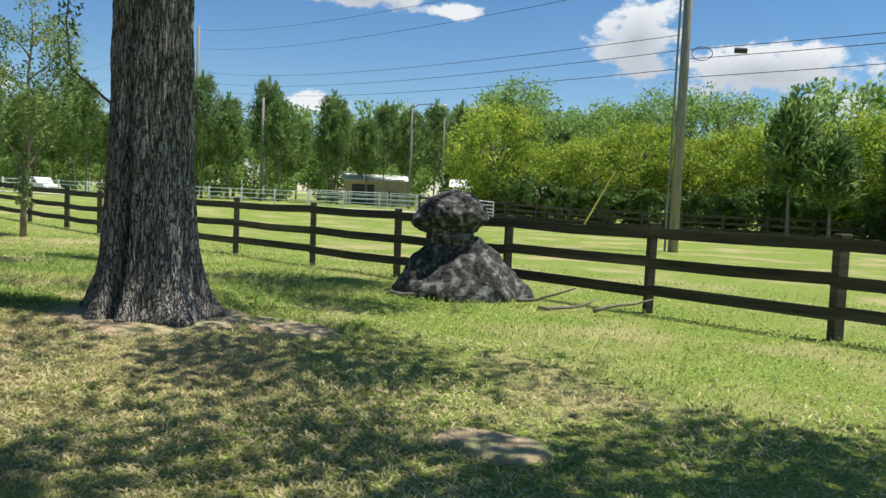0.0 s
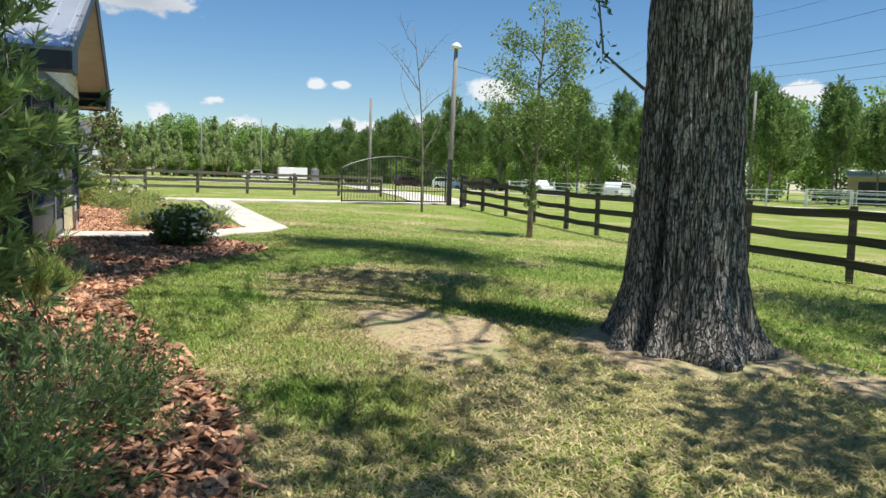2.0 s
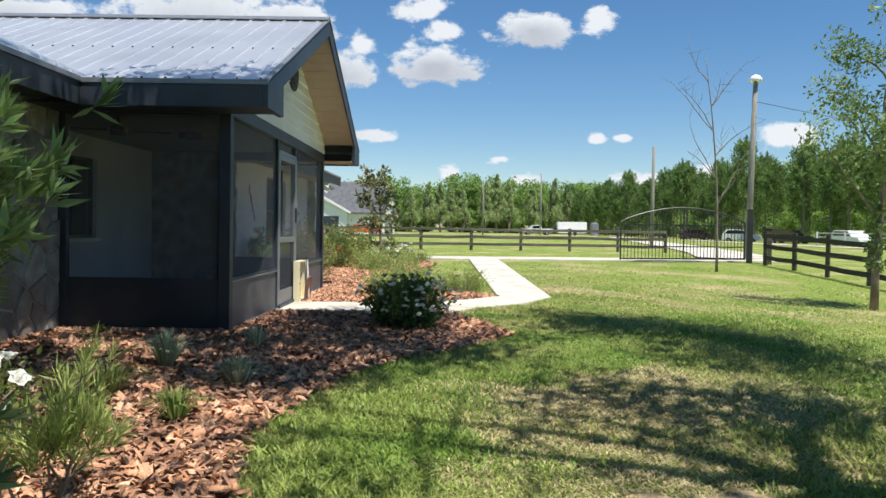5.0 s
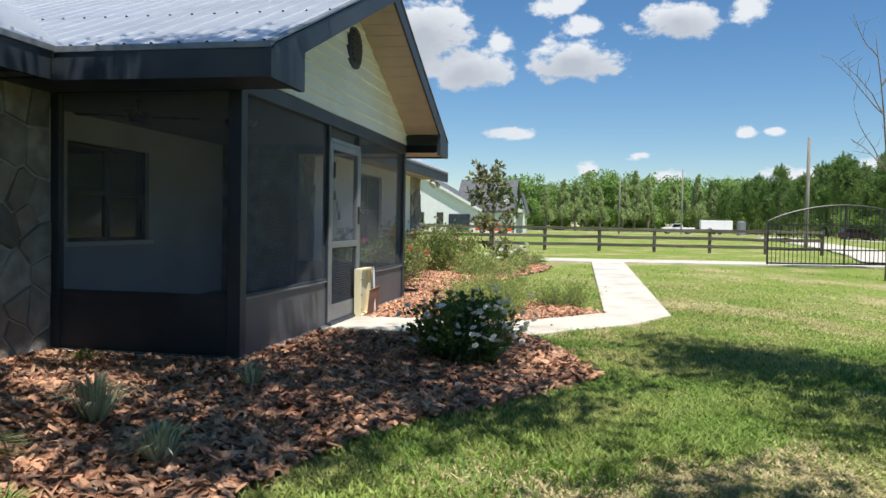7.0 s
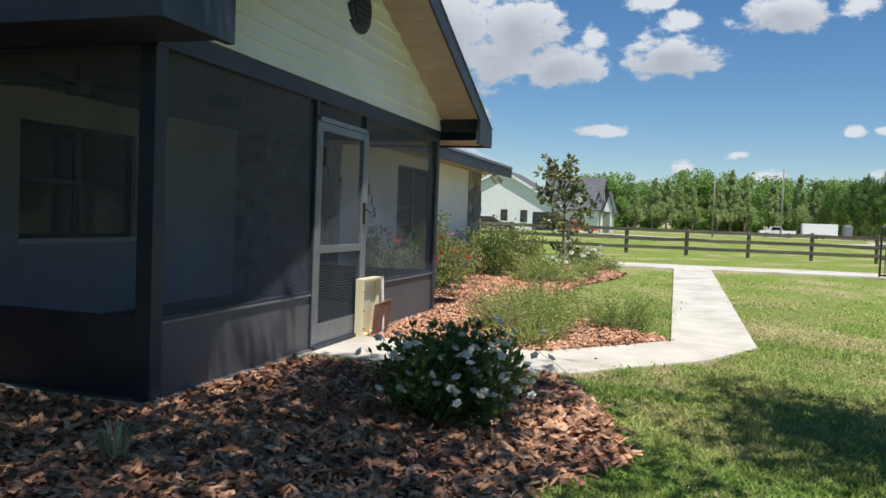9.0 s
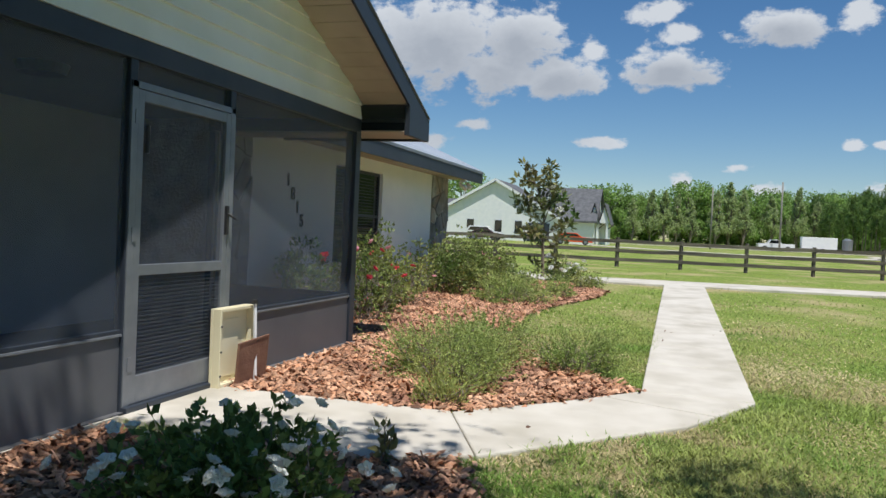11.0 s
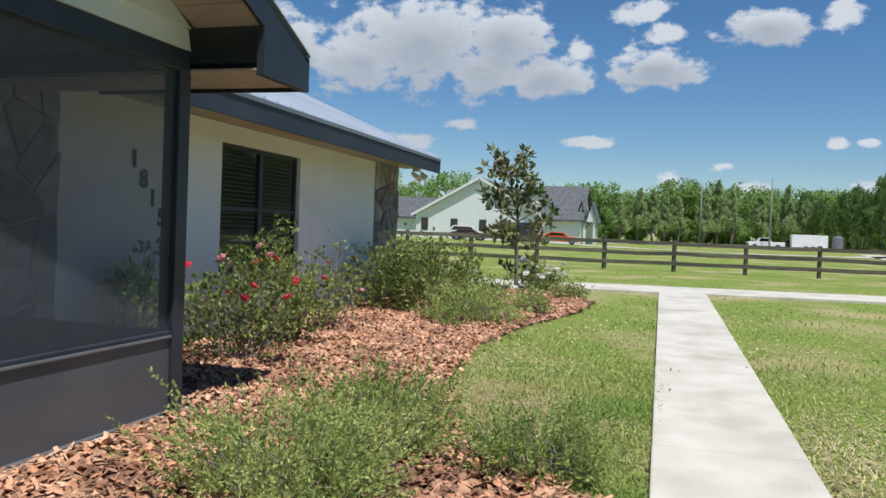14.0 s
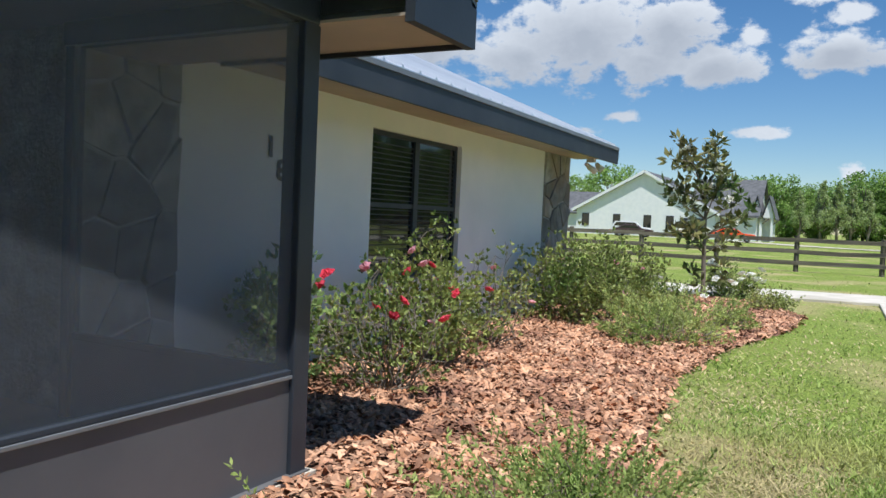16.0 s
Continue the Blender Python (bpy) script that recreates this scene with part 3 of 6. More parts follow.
window(-14.68, -16.36, 1.23, 2.42, BY, trim=BLACKIRON)

# porch frame
FR = 0.09


def post(x, y, z1=2.60, w=FR):
    p = part("porch_post", Mesh().box(x - w / 2, x + w / 2, y - w / 2, y + w / 2, 0.33, z1), CHARCOAL, house, "", 0.006)
    return p


for x, y, w in ((PX0 - 0.05, PY - 0.05, 0.12), (PX1 + 0.05, PY - 0.05, 0.12), (-14.95, PY - 0.03, 0.07), (-16.07, PY - 0.03, 0.07), (PX0 - 0.05, WY + 0.05, 0.08), (PX1 + 0.05, WY + 0.05, 0.08)):
    post(x, y, 2.60, w)
part("porch_beam", Mesh().box(PX0, PX1, PY - 0.10, PY + 0.012, 2.60, 2.74), CHARCOAL, house, "charcoal beam over the screens", 0.006)
part("porch_beam", Mesh().box(PX0 - 0.10, PX0 + 0.012, WY, PY - 0.10, 2.60, 2.74), CHARCOAL, house, "", 0.006)
part("porch_beam", Mesh().box(PX1 - 0.012, PX1 + 0.10, WY, PY - 0.10, 2.60, 2.74), CHARCOAL, house, "", 0.006)


def bay(x0, x1, y0, y1):
    """A kick panel, rail and screen between two posts, along x or along y."""
    if abs(y1 - y0) < 1e-6:
        a, b = min(x0, x1), max(x0, x1)
        part("kick_panel", Mesh().box(a, b, y0 - 0.04, y0 - 0.015, 0.365, 0.85), KICK, house, "dark grey metal kick panel")
        part("screen_rail", Mesh().box(a, b, y0 - 0.05, y0 + 0.004, 0.85, 0.868), ALU, house, "grey aluminium rail", 0.003)
        part("screen_bead", Mesh().box(a, b, y0 - 0.05, y0 - 0.002, 0.870, 0.893), CHARCOAL, house, "dark screen bead", 0.003)
        part("insect_screen", Mesh().add([(a, y0 - 0.03, 0.89), (b, y0 - 0.03, 0.89), (b, y0 - 0.03, 2.60), (a, y0 - 0.03, 2.60)], [(0, 1, 2, 3)]), SCREEN, house, "grey insect screen")
    else:
        a, b = min(y0, y1), max(y0, y1)
        # same panel as in front; charcoal puts the side's shade into its colour
        part("kick_panel", Mesh().box(x0 - 0.02, x0 + 0.01, a, b, 0.365, 0.85), CHARCOAL, house, "grey kick panel with its shade put into a charcoal colour")
        part("screen_rail", Mesh().box(x0 - 0.025, x0 + 0.02, a, b, 0.85, 0.89), CHARCOAL, house, "", 0.004)
        part("insect_screen", Mesh().add([(x0, a, 0.89), (x0, b, 0.89), (x0, b, 2.60), (x0, a, 2.60)], [(0, 1, 2, 3)]), SCREEN, house)


bay(PX0 - 0.11, -14.915, PY, PY)
bay(-16.105, PX1 + 0.11, PY, PY)
bay(PX0 - 0.05, PX0 - 0.05, WY + 0.09, PY - 0.11)
bay(PX1 + 0.05, PX1 + 0.05, WY + 0.09, PY - 0.11)

# screen door
dx0, dx1, dz0, dz1, dy = -16.035, -14.985, 0.40, 2.42, PY - 0.01
door = part("screen_door", Mesh().box(dx0 + 0.06, dx1 - 0.06, dy - 0.03, dy + 0.02, dz0, 0.58), ALU, house, "grey aluminium screen door, closed", 0.004)
for a, b in ((dx0, dx0 + 0.06), (dx1 - 0.06, dx1)):
    part("stile", Mesh().box(a, b, dy - 0.03, dy + 0.022, dz0, dz1), ALU, door, "", 0.004)
for a, b in ((dz1 - 0.07, dz1), (1.23, 1.30)):
    part("rail", Mesh().box(dx0 + 0.06, dx1 - 0.06, dy - 0.03, dy + 0.02, a, b), ALU, door, "", 0.004)
part("insect_screen", Mesh().add([(dx0 + 0.06, dy, 0.58), (dx1 - 0.06, dy, 0.58), (dx1 - 0.06, dy, 1.23), (dx0 + 0.06, dy, 1.23)], [(0, 1, 2, 3)]), SCREEN, door)
part("insect_screen", Mesh().add([(dx0 + 0.06, dy, 1.30), (dx1 - 0.06, dy, 1.30), (dx1 - 0.06, dy, dz1 - 0.07), (dx0 + 0.06, dy, dz1 - 0.07)], [(0, 1, 2, 3)]), SCREEN, door)
grille = Mesh()
for k in range(24):
    z = 0.60 + k * 0.026
    grille.box(dx0 + 0.06, dx1 - 0.06, dy + 0.004, dy + 0.007, z, z + 0.004)
part("guard_grille", grille, CHARCOAL, door, "thin aluminium guard grille")
part("door_handle", Mesh().box(dx0 + 0.015, dx0 + 0.045, dy + 0.02, dy + 0.045, 1.50, 1.72).tube([(dx0 + 0.03, dy + 0.045, 1.66), (dx0 + 0.03, dy + 0.08, 1.64), (dx0 - 0.02, dy + 0.085, 1.62)], [0.012, 0.012, 0.01], 8), BLACKIRON, door, "black push-button handle", 0.004)
part("closer", Mesh().tube([(dx1 - 0.09, dy + 0.03, 2.02), (dx1 - 0.09, dy + 0.03, 2.20)], [0.014, 0.014], 8), BLACKIRON, door)
for z in (0.62, 1.45, 2.2):
    part("hinge", Mesh().box(dx1 - 0.012, dx1 + 0.03, dy + 0.02, dy + 0.03, z, z + 0.09), ALU, door)
for x in (-14.955, -16.065):
    part("door_jamb", Mesh().box(x - 0.03, x + 0.03, PY - 0.005, PY + 0.014, 0.36, 2.47), ALU, house, "grey aluminium door jamb", 0.003)
part("door_header", Mesh().box(-16.095, -14.925, PY - 0.06, PY + 0.014, 2.425, 2.47), ALU, house, "", 0.003)
part("door_transom", Mesh().add([(-16.03, PY - 0.03, 2.47), (-14.99, PY - 0.03, 2.47), (-14.99, PY - 0.03, 2.60), (-16.03, PY - 0.03, 2.60)], [(0, 1, 2, 3)]), SCREEN, house)
part("door_threshold", Mesh().box(-16.1, -14.92, PY - 0.08, PY + 0.05, 0.33, 0.398), CHARCOAL, house, "", 0.006)

# gable siding: lapped boards
gz = 2.74
k = 0
while gz < 4.10:
    top = min(gz + 0.145, 4.14)
    def half(z):
        return max(0.02, (RIDGE_Z - 0.16 - z) / SLOPE)
    a, b = min(2.87, half(gz)), min(2.87, half(top))
    v = [(RIDGE_X - a, PY + 0.028, gz), (RIDGE_X + a, PY + 0.028, gz), (RIDGE_X + b, PY + 0.002, top), (RIDGE_X - b, PY + 0.002, top),
         (RIDGE_X - a, PY - 0.02, gz), (RIDGE_X + a, PY - 0.02, gz), (RIDGE_X + b, PY - 0.02, top), (RIDGE_X - b, PY - 0.02, top)]
    part("siding_board", Mesh().add(v, [(1, 0, 3, 2), (4, 5, 6, 7), (0, 1, 5, 4), (2, 3, 7, 6), (1, 2, 6, 5), (3, 0, 4, 7)]), SIDING, house)
    gz += 0.145
# round gable vent
vent = part("gable_vent", Mesh().tube([(-15.72, PY + 0.0, 3.62), (-15.72, PY + 0.05, 3.62)], [0.25, 0.25], 24), CHARCOAL, house, "dark octagonal louvred gable vent", 0.008)
for k in range(7):
    z = 3.45 + k * 0.055
    w = math.sqrt(max(0.01, 0.2 ** 2 - (z - 3.62) ** 2))
    part("louvre", Mesh().box(-15.72 - w, -15.72 + w, PY + 0.05, PY + 0.065, z, z + 0.03), BLACKIRON, vent)

# porch roof
RX0, RX1, RY0, RY1 = -12.06, -19.14, -0.47, -7.4


def rz(x):
    return RIDGE_Z - SLOPE * abs(x - RIDGE_X)


def pitched(m, x0, x1, y0, y1, lift0, lift1):
    v = []
    for y in (y0, y1):
        for x, d in ((x0, lift0), (x1, lift0), (x1, lift1), (x0, lift1)):
            v.append((x, y, rz(x) + d))
    return m.add(v, [(0, 1, 2, 3), (7, 6, 5, 4), (0, 4, 5, 1), (1, 5, 6, 2), (2, 6, 7, 3), (3, 7, 4, 0)])


for side in (RX0, RX1):
    r = part("roof", pitched(Mesh(), side, RIDGE_X, RY0 - 0.02, RY1, 0.0, 0.02), ROOF, house, "ribbed white metal porch roof")
    y = RY0 - 0.12
    while y > RY1:
        part("rib", pitched(Mesh(), side, RIDGE_X, y, y - 0.035, 0.018, 0.034), ROOF, r)
        y -= 0.23
    # roof screws along the eave
    s = 1 if side == RX0 else -1
    y = RY0 - 0.08
    sc = Mesh()
    while y > -6.9:
        for d in (0.06, 1.5):
            x = side - s * d
            sc.box(x - 0.009, x + 0.009, y - 0.009, y + 0.009, rz(x) + 0.018, rz(x) + 0.032)
        y -= 0.23
    part("roof_screws", sc, BLACKIRON, r)
    # rake fascia, soffit and trim
    part("rake_fascia", pitched(Mesh(), side, RIDGE_X, RY0, RY0 - 0.025, -0.20, -0.005), CHARCOAL, house, "charcoal rake board")
    part("rake_trim", pitched(Mesh(), side, RIDGE_X, RY0 + 0.012, RY0 - 0.05, 0.02, 0.032), ALU, house, "grey metal roof edge")
    xa, n = side - s * 0.62, 14
    for k in range(n):
        x0 = xa + (RIDGE_X - xa) * k / n
        x1 = xa + (RIDGE_X - xa) * (k + 0.965) / n
        part("soffit_board", pitched(Mesh(), x0, x1, RY0 - 0.025, PY + 0.01, -0.175, -0.16), SOFFIT, house)
    part("soffit_backing", pitched(Mesh(), xa, RIDGE_X, RY0 - 0.025, PY + 0.01, -0.158, -0.15), SOFFIT, house)
    # boxed eave
    xi = PX0 if s > 0 else PX1
    part("eave_fascia", Mesh().box(side, side - s * 0.03, RY0 - 0.052, -2.27, 2.585, 2.80), CHARCOAL, house, "charcoal eave board", 0.004)
    part("drip_edge", Mesh().box(side + s * 0.012, side - s * 0.05, RY0, -2.27, 2.80, 2.845), ALU, house, "grey drip edge")
    part("eave_return", Mesh().prism([(side + s * 0.004, 2.583), (xi, 2.583), (xi, rz(xi) - 0.2), (side + s * 0.004, rz(side) - 0.022)], "y", RY0 + 0.004, RY0 - 0.05), CHARCOAL, house, "charcoal boxed eave return")
    # tan soffit; on the left, charcoal stands in for the shadow beneath the eave
    part("eave_soffit", Mesh().box(side - s * 0.03, xi, RY0 - 0.05, WY, 2.612, 2.627), CHARCOAL if s > 0 else SOFFIT, house, "closed eave soffit")
part("ridge_cap", Mesh().prism([(RIDGE_X - 0.16, rz(RIDGE_X - 0.16) + 0.044), (RIDGE_X, RIDGE_Z + 0.05), (RIDGE_X + 0.16, rz(RIDGE_X + 0.16) + 0.044), (RIDGE_X + 0.16, rz(RIDGE_X + 0.16) + 0.056), (RIDGE_X, RIDGE_Z + 0.065), (RIDGE_X - 0.16, rz(RIDGE_X - 0.16) + 0.056)], "y", RY0 + 0.005, RY1), ALU, house, "grey ridge cap")

# main roof
MSL, MRY = 0.43, -7.0


def mz(y):
    return 2.92 + MSL * (-2.1 - y) if y > MRY else 2.92 + MSL * (y - 2 * MRY - 2.1)


def sloped(m, x0, x1, y0, y1, d0, d1):
    v = []
    for x in (x0, x1):
        for y, d in ((y0, d0), (y1, d0), (y1, d1), (y0, d1)):
            v.append((x, y, mz(y) + d))
    return m.add(v, [(3, 2, 1, 0), (4, 5, 6, 7), (1, 5, 4, 0), (2, 6, 5, 1), (3, 7, 6, 2), (0, 4, 7, 3)])


def main_roof(x0, x1, eave=-2.1, drop=0.0, reach=0.0):
    """The main roof from x0 to x1; reach: how far its sheets run on under the porch roof, to meet it in a valley."""
    xe = x1 - reach
    r = part("roof", sloped(Mesh(), x0, xe, eave, MRY, -drop, 0.02 - drop), ROOF, house, "ribbed white metal main roof")
    x = max(x0, xe) - 0.1
    while x > min(x0, xe):
        part("rib", sloped(Mesh(), x, x - 0.035, eave, MRY, 0.018 - drop, 0.045 - drop), ROOF, r)
        x -= 0.30
    part("roof", sloped(Mesh(), x0, x1, -11.9, MRY, -drop, 0.02 - drop), ROOF, house)
    z = mz(eave) - drop
    part("eave_fascia", Mesh().box(x0, x1, eave - 0.03, eave, z - 0.26, z - 0.04), CHARCOAL, house, "charcoal eave board", 0.004)
    part("drip_edge", Mesh().box(x0, x1, eave - 0.05, eave + 0.015, z - 0.04, z + 0.005), ALU, house, "grey drip edge")
    # the dropped left roof's soffit is charcoal to darken it as if shadowed
    part("eave_soffit", Mesh().box(x0, x1, eave - 0.03, WY, z - 0.18, z - 0.165), SOFFIT if not drop else CHARCOAL, house, "closed eave soffit")


main_roof(-19.16, -27.9)
main_roof(-4.0, -12.05, -2.26, 0.145, 3.4)
part("roof", sloped(Mesh(), -12.05, -19.16, -5.6, MRY, 0.0, 0.02), ROOF, house)
for x in (-27.9,):
    part("rake_fascia", sloped(Mesh(), x - 0.025, x, -2.1, MRY, -0.2, 0.0), CHARCOAL, house)
    part("rake_soffit", sloped(Mesh(), x, MX1, -2.12, MRY, -0.18, -0.165), SOFFIT, house)
part("vent_pipe", Mesh().tube([(-24.0, -6.2, 4.5), (-24.0, -6.2, 5.0)], [0.06, 0.06], 10), WHITE, house, "white roof vent pipe")
# corner floodlight
fl = thing("flood_light", -27.75, -2.5, 2.66, "white twin floodlight under the eave corner", "lamp")
part("base", Mesh().box(-27.8, -27.68, -2.56, -2.44, 2.68, 2.735), WHITE, fl)
for d in (-0.1, 0.1):
    part("lamp_head", Mesh().tube([(-27.74 + d * 0.4, -2.5 + d, 2.66), (-27.8 + d, -2.46 + d, 2.60), (-27.86 + d * 1.3, -2.40 + d, 2.55)], [0.03, 0.05, 0.06], 10), WHITE, fl, soft=True)

# house number, stepped down the wall
for k, ch in enumerate("1815"):
    c = bpy.data.curves.new("number", "FONT")
    c.body, c.size, c.extrude, c.offset, c.align_x = ch, 0.235, 0.005, 0.007, "CENTER"
    o = new("house_number", c)
    o.matrix_basis = pose(-20.26 - k * 0.14, WY + 0.012, 2.11 - 0.183 * k, 90, 0, 180)
    c.materials.append(BLACKIRON)
    tagged(o, "black house numeral " + ch + " on the white wall", "house number", group="house numbers")

# ---- fences ----
POSTS = [(3.4, 9.2), (0.95, 9.55), (-1.48, 9.86), (-3.86, 10.2), (-6.3, 10.48), (-8.75, 10.75), (-11.16, 11.02), (-13.9, 11.33), (-16.3, 11.62), (-18.6, 11.9), (-20.9, 12.17), (-23.2, 12.44), (-25.7, 12.55), (-28.2, 12.62), (-30.6, 12.68), (-33.1, 12.72)]


def board_fence(pts, label, boards=(0.30, 0.68, 1.08), tall=1.20, mat=FENCE, h=0.145, side=-1, seed=1, ground=ground_z):
    g = np.random.default_rng(seed)
    x0, y0 = pts[0]
    f = thing("board_fence", x0, y0, ground(x0, y0), label, "fence")
    for x, y in pts:
        z = ground(x, y)
        w = 0.062 + g.uniform(-0.006, 0.006)
        tilt = g.uniform(-0.012, 0.012)
        part("post", Mesh().beam((x, y, z - 0.3), (x + tilt, y + tilt, z + tall + g.uniform(-0.02, 0.04)), w * 2, w * 2), mat, f, "", 0.01)
    for (xa, ya), (xb, yb) in zip(pts, pts[1:]):
        d = Vector((xb - xa, yb - ya)).normalized()
        nx, ny = -d.y * side * 0.082, d.x * side * 0.082
        for b in boards:
            za, zb = ground(xa, ya) + b + g.uniform(-0.02, 0.02), ground(xb, yb) + b + g.uniform(-0.02, 0.02)
            sag = g.uniform(-0.03, 0.005)
            xm, ym, zm = (xa + xb) / 2 + nx, (ya + yb) / 2 + ny, (za + zb) / 2 + sag
            q = Mesh().beam((xa + nx, ya + ny, za), (xm, ym, zm), 0.032, h).beam((xm, ym, zm), (xb + nx, yb + ny, zb), 0.032, h)
            part("board", q, mat, f)
    return f


board_fence(POSTS, "dark weathered three-board paddock fence on mown grass", side=1)
board_fence([(-44.6 - 0.12 * (y + 3), y) for y in np.arange(-29.2, 14.0, 2.62)], "grey weathered three-board fence behind the cross walk", mat=OLDWOOD, side=-1, seed=4)

# gate
ga, gb = Vector((-33.2, 7.45, 0.34)), Vector((-34.2, 12.35, 0.36))
gate = thing("metal_gate", ga.x, ga.y, ga.z, "black iron estate gate with arched top rail, closed", "gate")
part("hinge_post", Mesh().box(gb.x - 0.09, gb.x + 0.09, gb.y + 0.10, gb.y + 0.28, 0.2, 2.35), BLACKIRON, gate, "tall black square gate post", 0.01)


def garc(u):
    return 1.45 + 0.55 * math.sin(math.pi * u) ** 0.8


part("bottom_rail", Mesh().beam(ga + Vector((0, 0, 0.10)), gb + Vector((0, 0, 0.10)), 0.05, 0.05), BLACKIRON, gate)
part("middle_rail", Mesh().beam(ga + Vector((0, 0, 0.55)), gb + Vector((0, 0, 0.55)), 0.04, 0.04), BLACKIRON, gate)
part("upper_rail", Mesh().beam(ga + Vector((0, 0, 1.35)), gb + Vector((0, 0, 1.35)), 0.04, 0.04), BLACKIRON, gate)
part("arched_rail", Mesh().tube([ga.lerp(gb, k / 24) + Vector((0, 0, garc(k / 24))) for k in range(25)], [0.03] * 25, 6), BLACKIRON, gate)
for k in range(37):
    u = k / 36
    p = ga.lerp(gb, u)
    w = 0.05 if k in (0, 18, 36) else 0.02
    part("picket", Mesh().box(p.x - w / 2, p.x + w / 2, p.y - w / 2, p.y + w / 2, p.z + 0.06, p.z + garc(u)), BLACKIRON, gate)
corner = thing("gate_pier", -34.0, 13.15, 0.3, "thick dark timber fence corner post", "fence post")
part("post", Mesh().box(-34.12, -33.88, 13.03, 13.27, 0.0, 1.62), FENCE, corner, "", 0.02)
part("cap", Mesh().box(-34.16, -33.84, 12.99, 13.31, 1.62, 1.70), OLDWOOD, corner, "", 0.015)


# ---- poles and wires ----
def pole(x, y, z, h, r, name, label, lean=(0, 0)):
    t = thing(name, x, y, z, label, "pole")
    part("shaft", Mesh().tube([(x, y, z - 0.3), (x + lean[0] * 0.5, y + lean[1] * 0.5, z + h / 2), (x + lean[0], y + lean[1], z + h)], [r, r * 0.88, r * 0.72], 12), POLE, t, soft=True)
    return t


up = pole(-8.8, 25.2, 0.0, 12.0, 0.17, "utility_pole", "tall weathered wooden utility pole in the paddock")
part("conduit", Mesh().tube([(-9.02, 25.05, 0.0), (-9.0, 25.07, 11.0)], [0.04, 0.035], 8), POLE, up)
part("crossarm", Mesh().beam((-9.9, 24.7, 11.2), (-7.7, 25.7, 11.2), 0.1, 0.12), POLE, up)
part("splice_box", Mesh().tube([(-7.35, 25.6, 6.55), (-7.0, 25.75, 6.53)], [0.09, 0.09], 10), BLACKIRON, up, "black cable splice box")
part("cable_loop", Mesh().tube([Vector((-8.62, 25.28, 6.6)) + Vector((0.3 + 0.3 * math.cos(a), 0.13 + 0.13 * math.cos(a), -0.12 + 0.22 * math.sin(a))) for a in np.linspace(0, 6.283, 17)], [0.014] * 17, 6), WIRE, up)
gp = pole(-36.9, 13.5, 0.33, 7.35, 0.13, "lamp_pole", "wooden pole with a white dome light beside the gate", (0.05, 0.12))
part("lamp_dome", Mesh().tube([(-36.85, 13.62, 7.68), (-36.85, 13.62, 7.78), (-36.85, 13.62, 7.9), (-36.85, 13.62, 7.96)], [0.26, 0.26, 0.17, 0.05], 14), WHITE, gp, "white dome light", soft=True)
pole(-61.3, 15.75, 0.3, 7.3, 0.14, "utility_pole", "dark weathered utility pole beyond the gate")
lp1 = pole(-44.5, 56.0, 0.0, 9.6, 0.13, "street_lamp", "grey street lamp with a curved arm")
part("arm", Mesh().tube([(-44.5, 56, 9.5), (-44.1, 56.3, 9.9), (-43.2, 56.9, 10.0), (-42.4, 57.4, 9.95)], [0.05] * 4, 6), ALU, lp1)
part("lamp_head", Mesh().box(-42.6, -41.8, 57.2, 57.7, 9.85, 10.0), WHITE, lp1, "", 0.05)
lp2 = pole(-43.0, 59.0, 0.0, 9.0, 0.07, "flag_pole", "thin white pole among the pines")
pole(-66.0, 57.0, 0.0, 11.5, 0.18, "utility_pole", "pale concrete utility pole among the pines")
pole(-80.6, 59.2, 0.0, 21.0, 0.22, "utility_pole", "tall concrete utility pole behind the pines")
pole(-6.5, 60.0, 0.0, 12.0, 0.16, "utility_pole", "pale utility pole beside the bamboo")


def wire(a, b, sag, label="thin black overhead cable", r=0.012, n=20):
    a, b = Vector(a), Vector(b)
    pts = [a.lerp(b, i / n) - Vector((0, 0, sag * 4 * (i / n) * (1 - i / n))) for i in range(n + 1)]
    return tagged(part("overhead_wire", Mesh().tube(pts, [r] * (n + 1), 5), WIRE), label, "cable", group="overhead wires")


for z0, z1 in ((9.0, 18.3), (7.1, 15.6), (6.6, 14.4), (6.0, 13.5), (9.9, 20.5)):
    wire((-8.8, 25.2, z0), (-80.6, 59.2, z1), 0.9)
    wire((-80.6, 59.2, z1), (-150.0, 70.0, z1 - 2.0), 1.0)
for z in (6.6, 6.3, 5.7):
    wire((-8.8, 25.2, z), (20.0, 30.0, z + 2.2), 0.3)
wire((-36.9, 13.5, 6.9), (-66.0, 57.0, 8.5), 0.8)


# ---- the large oak ----
OX, OY = -6.80, 4.48


# open places in the canopy, by the ground that the sun reaches through them: x, y, radius
GAPS = [(-7.4, 2.55, 0.8), (-7.1, 3.35, 0.5), (-8.9, 0.9, 0.75), (-9.7, 0.9, 0.6), (-4.0, 3.08, 0.5), (-6.9, 3.2, 0.4), (-11.4, 0.2, 0.5), (-9.7, -0.5, 0.6), (-9.9, -1.15, 0.4), (-10.45, 1.5, 0.65), (-10.7, 3.2, 0.65), (-11.4, 2.3, 0.4), (-13.0, 6.0, 0.8), (-2.2, 4.1, 0.45), (-6.0, 1.6, 0.3), (-4.5, 1.5, 0.35), (-5.1, 2.5, 0.35), (-9.3, 2.5, 0.7), (-8.4, -0.75, 0.75), (-9.0, -0.2, 0.5), (-6.15, 0.74, 0.35), (-5.95, -0.32, 0.3)]


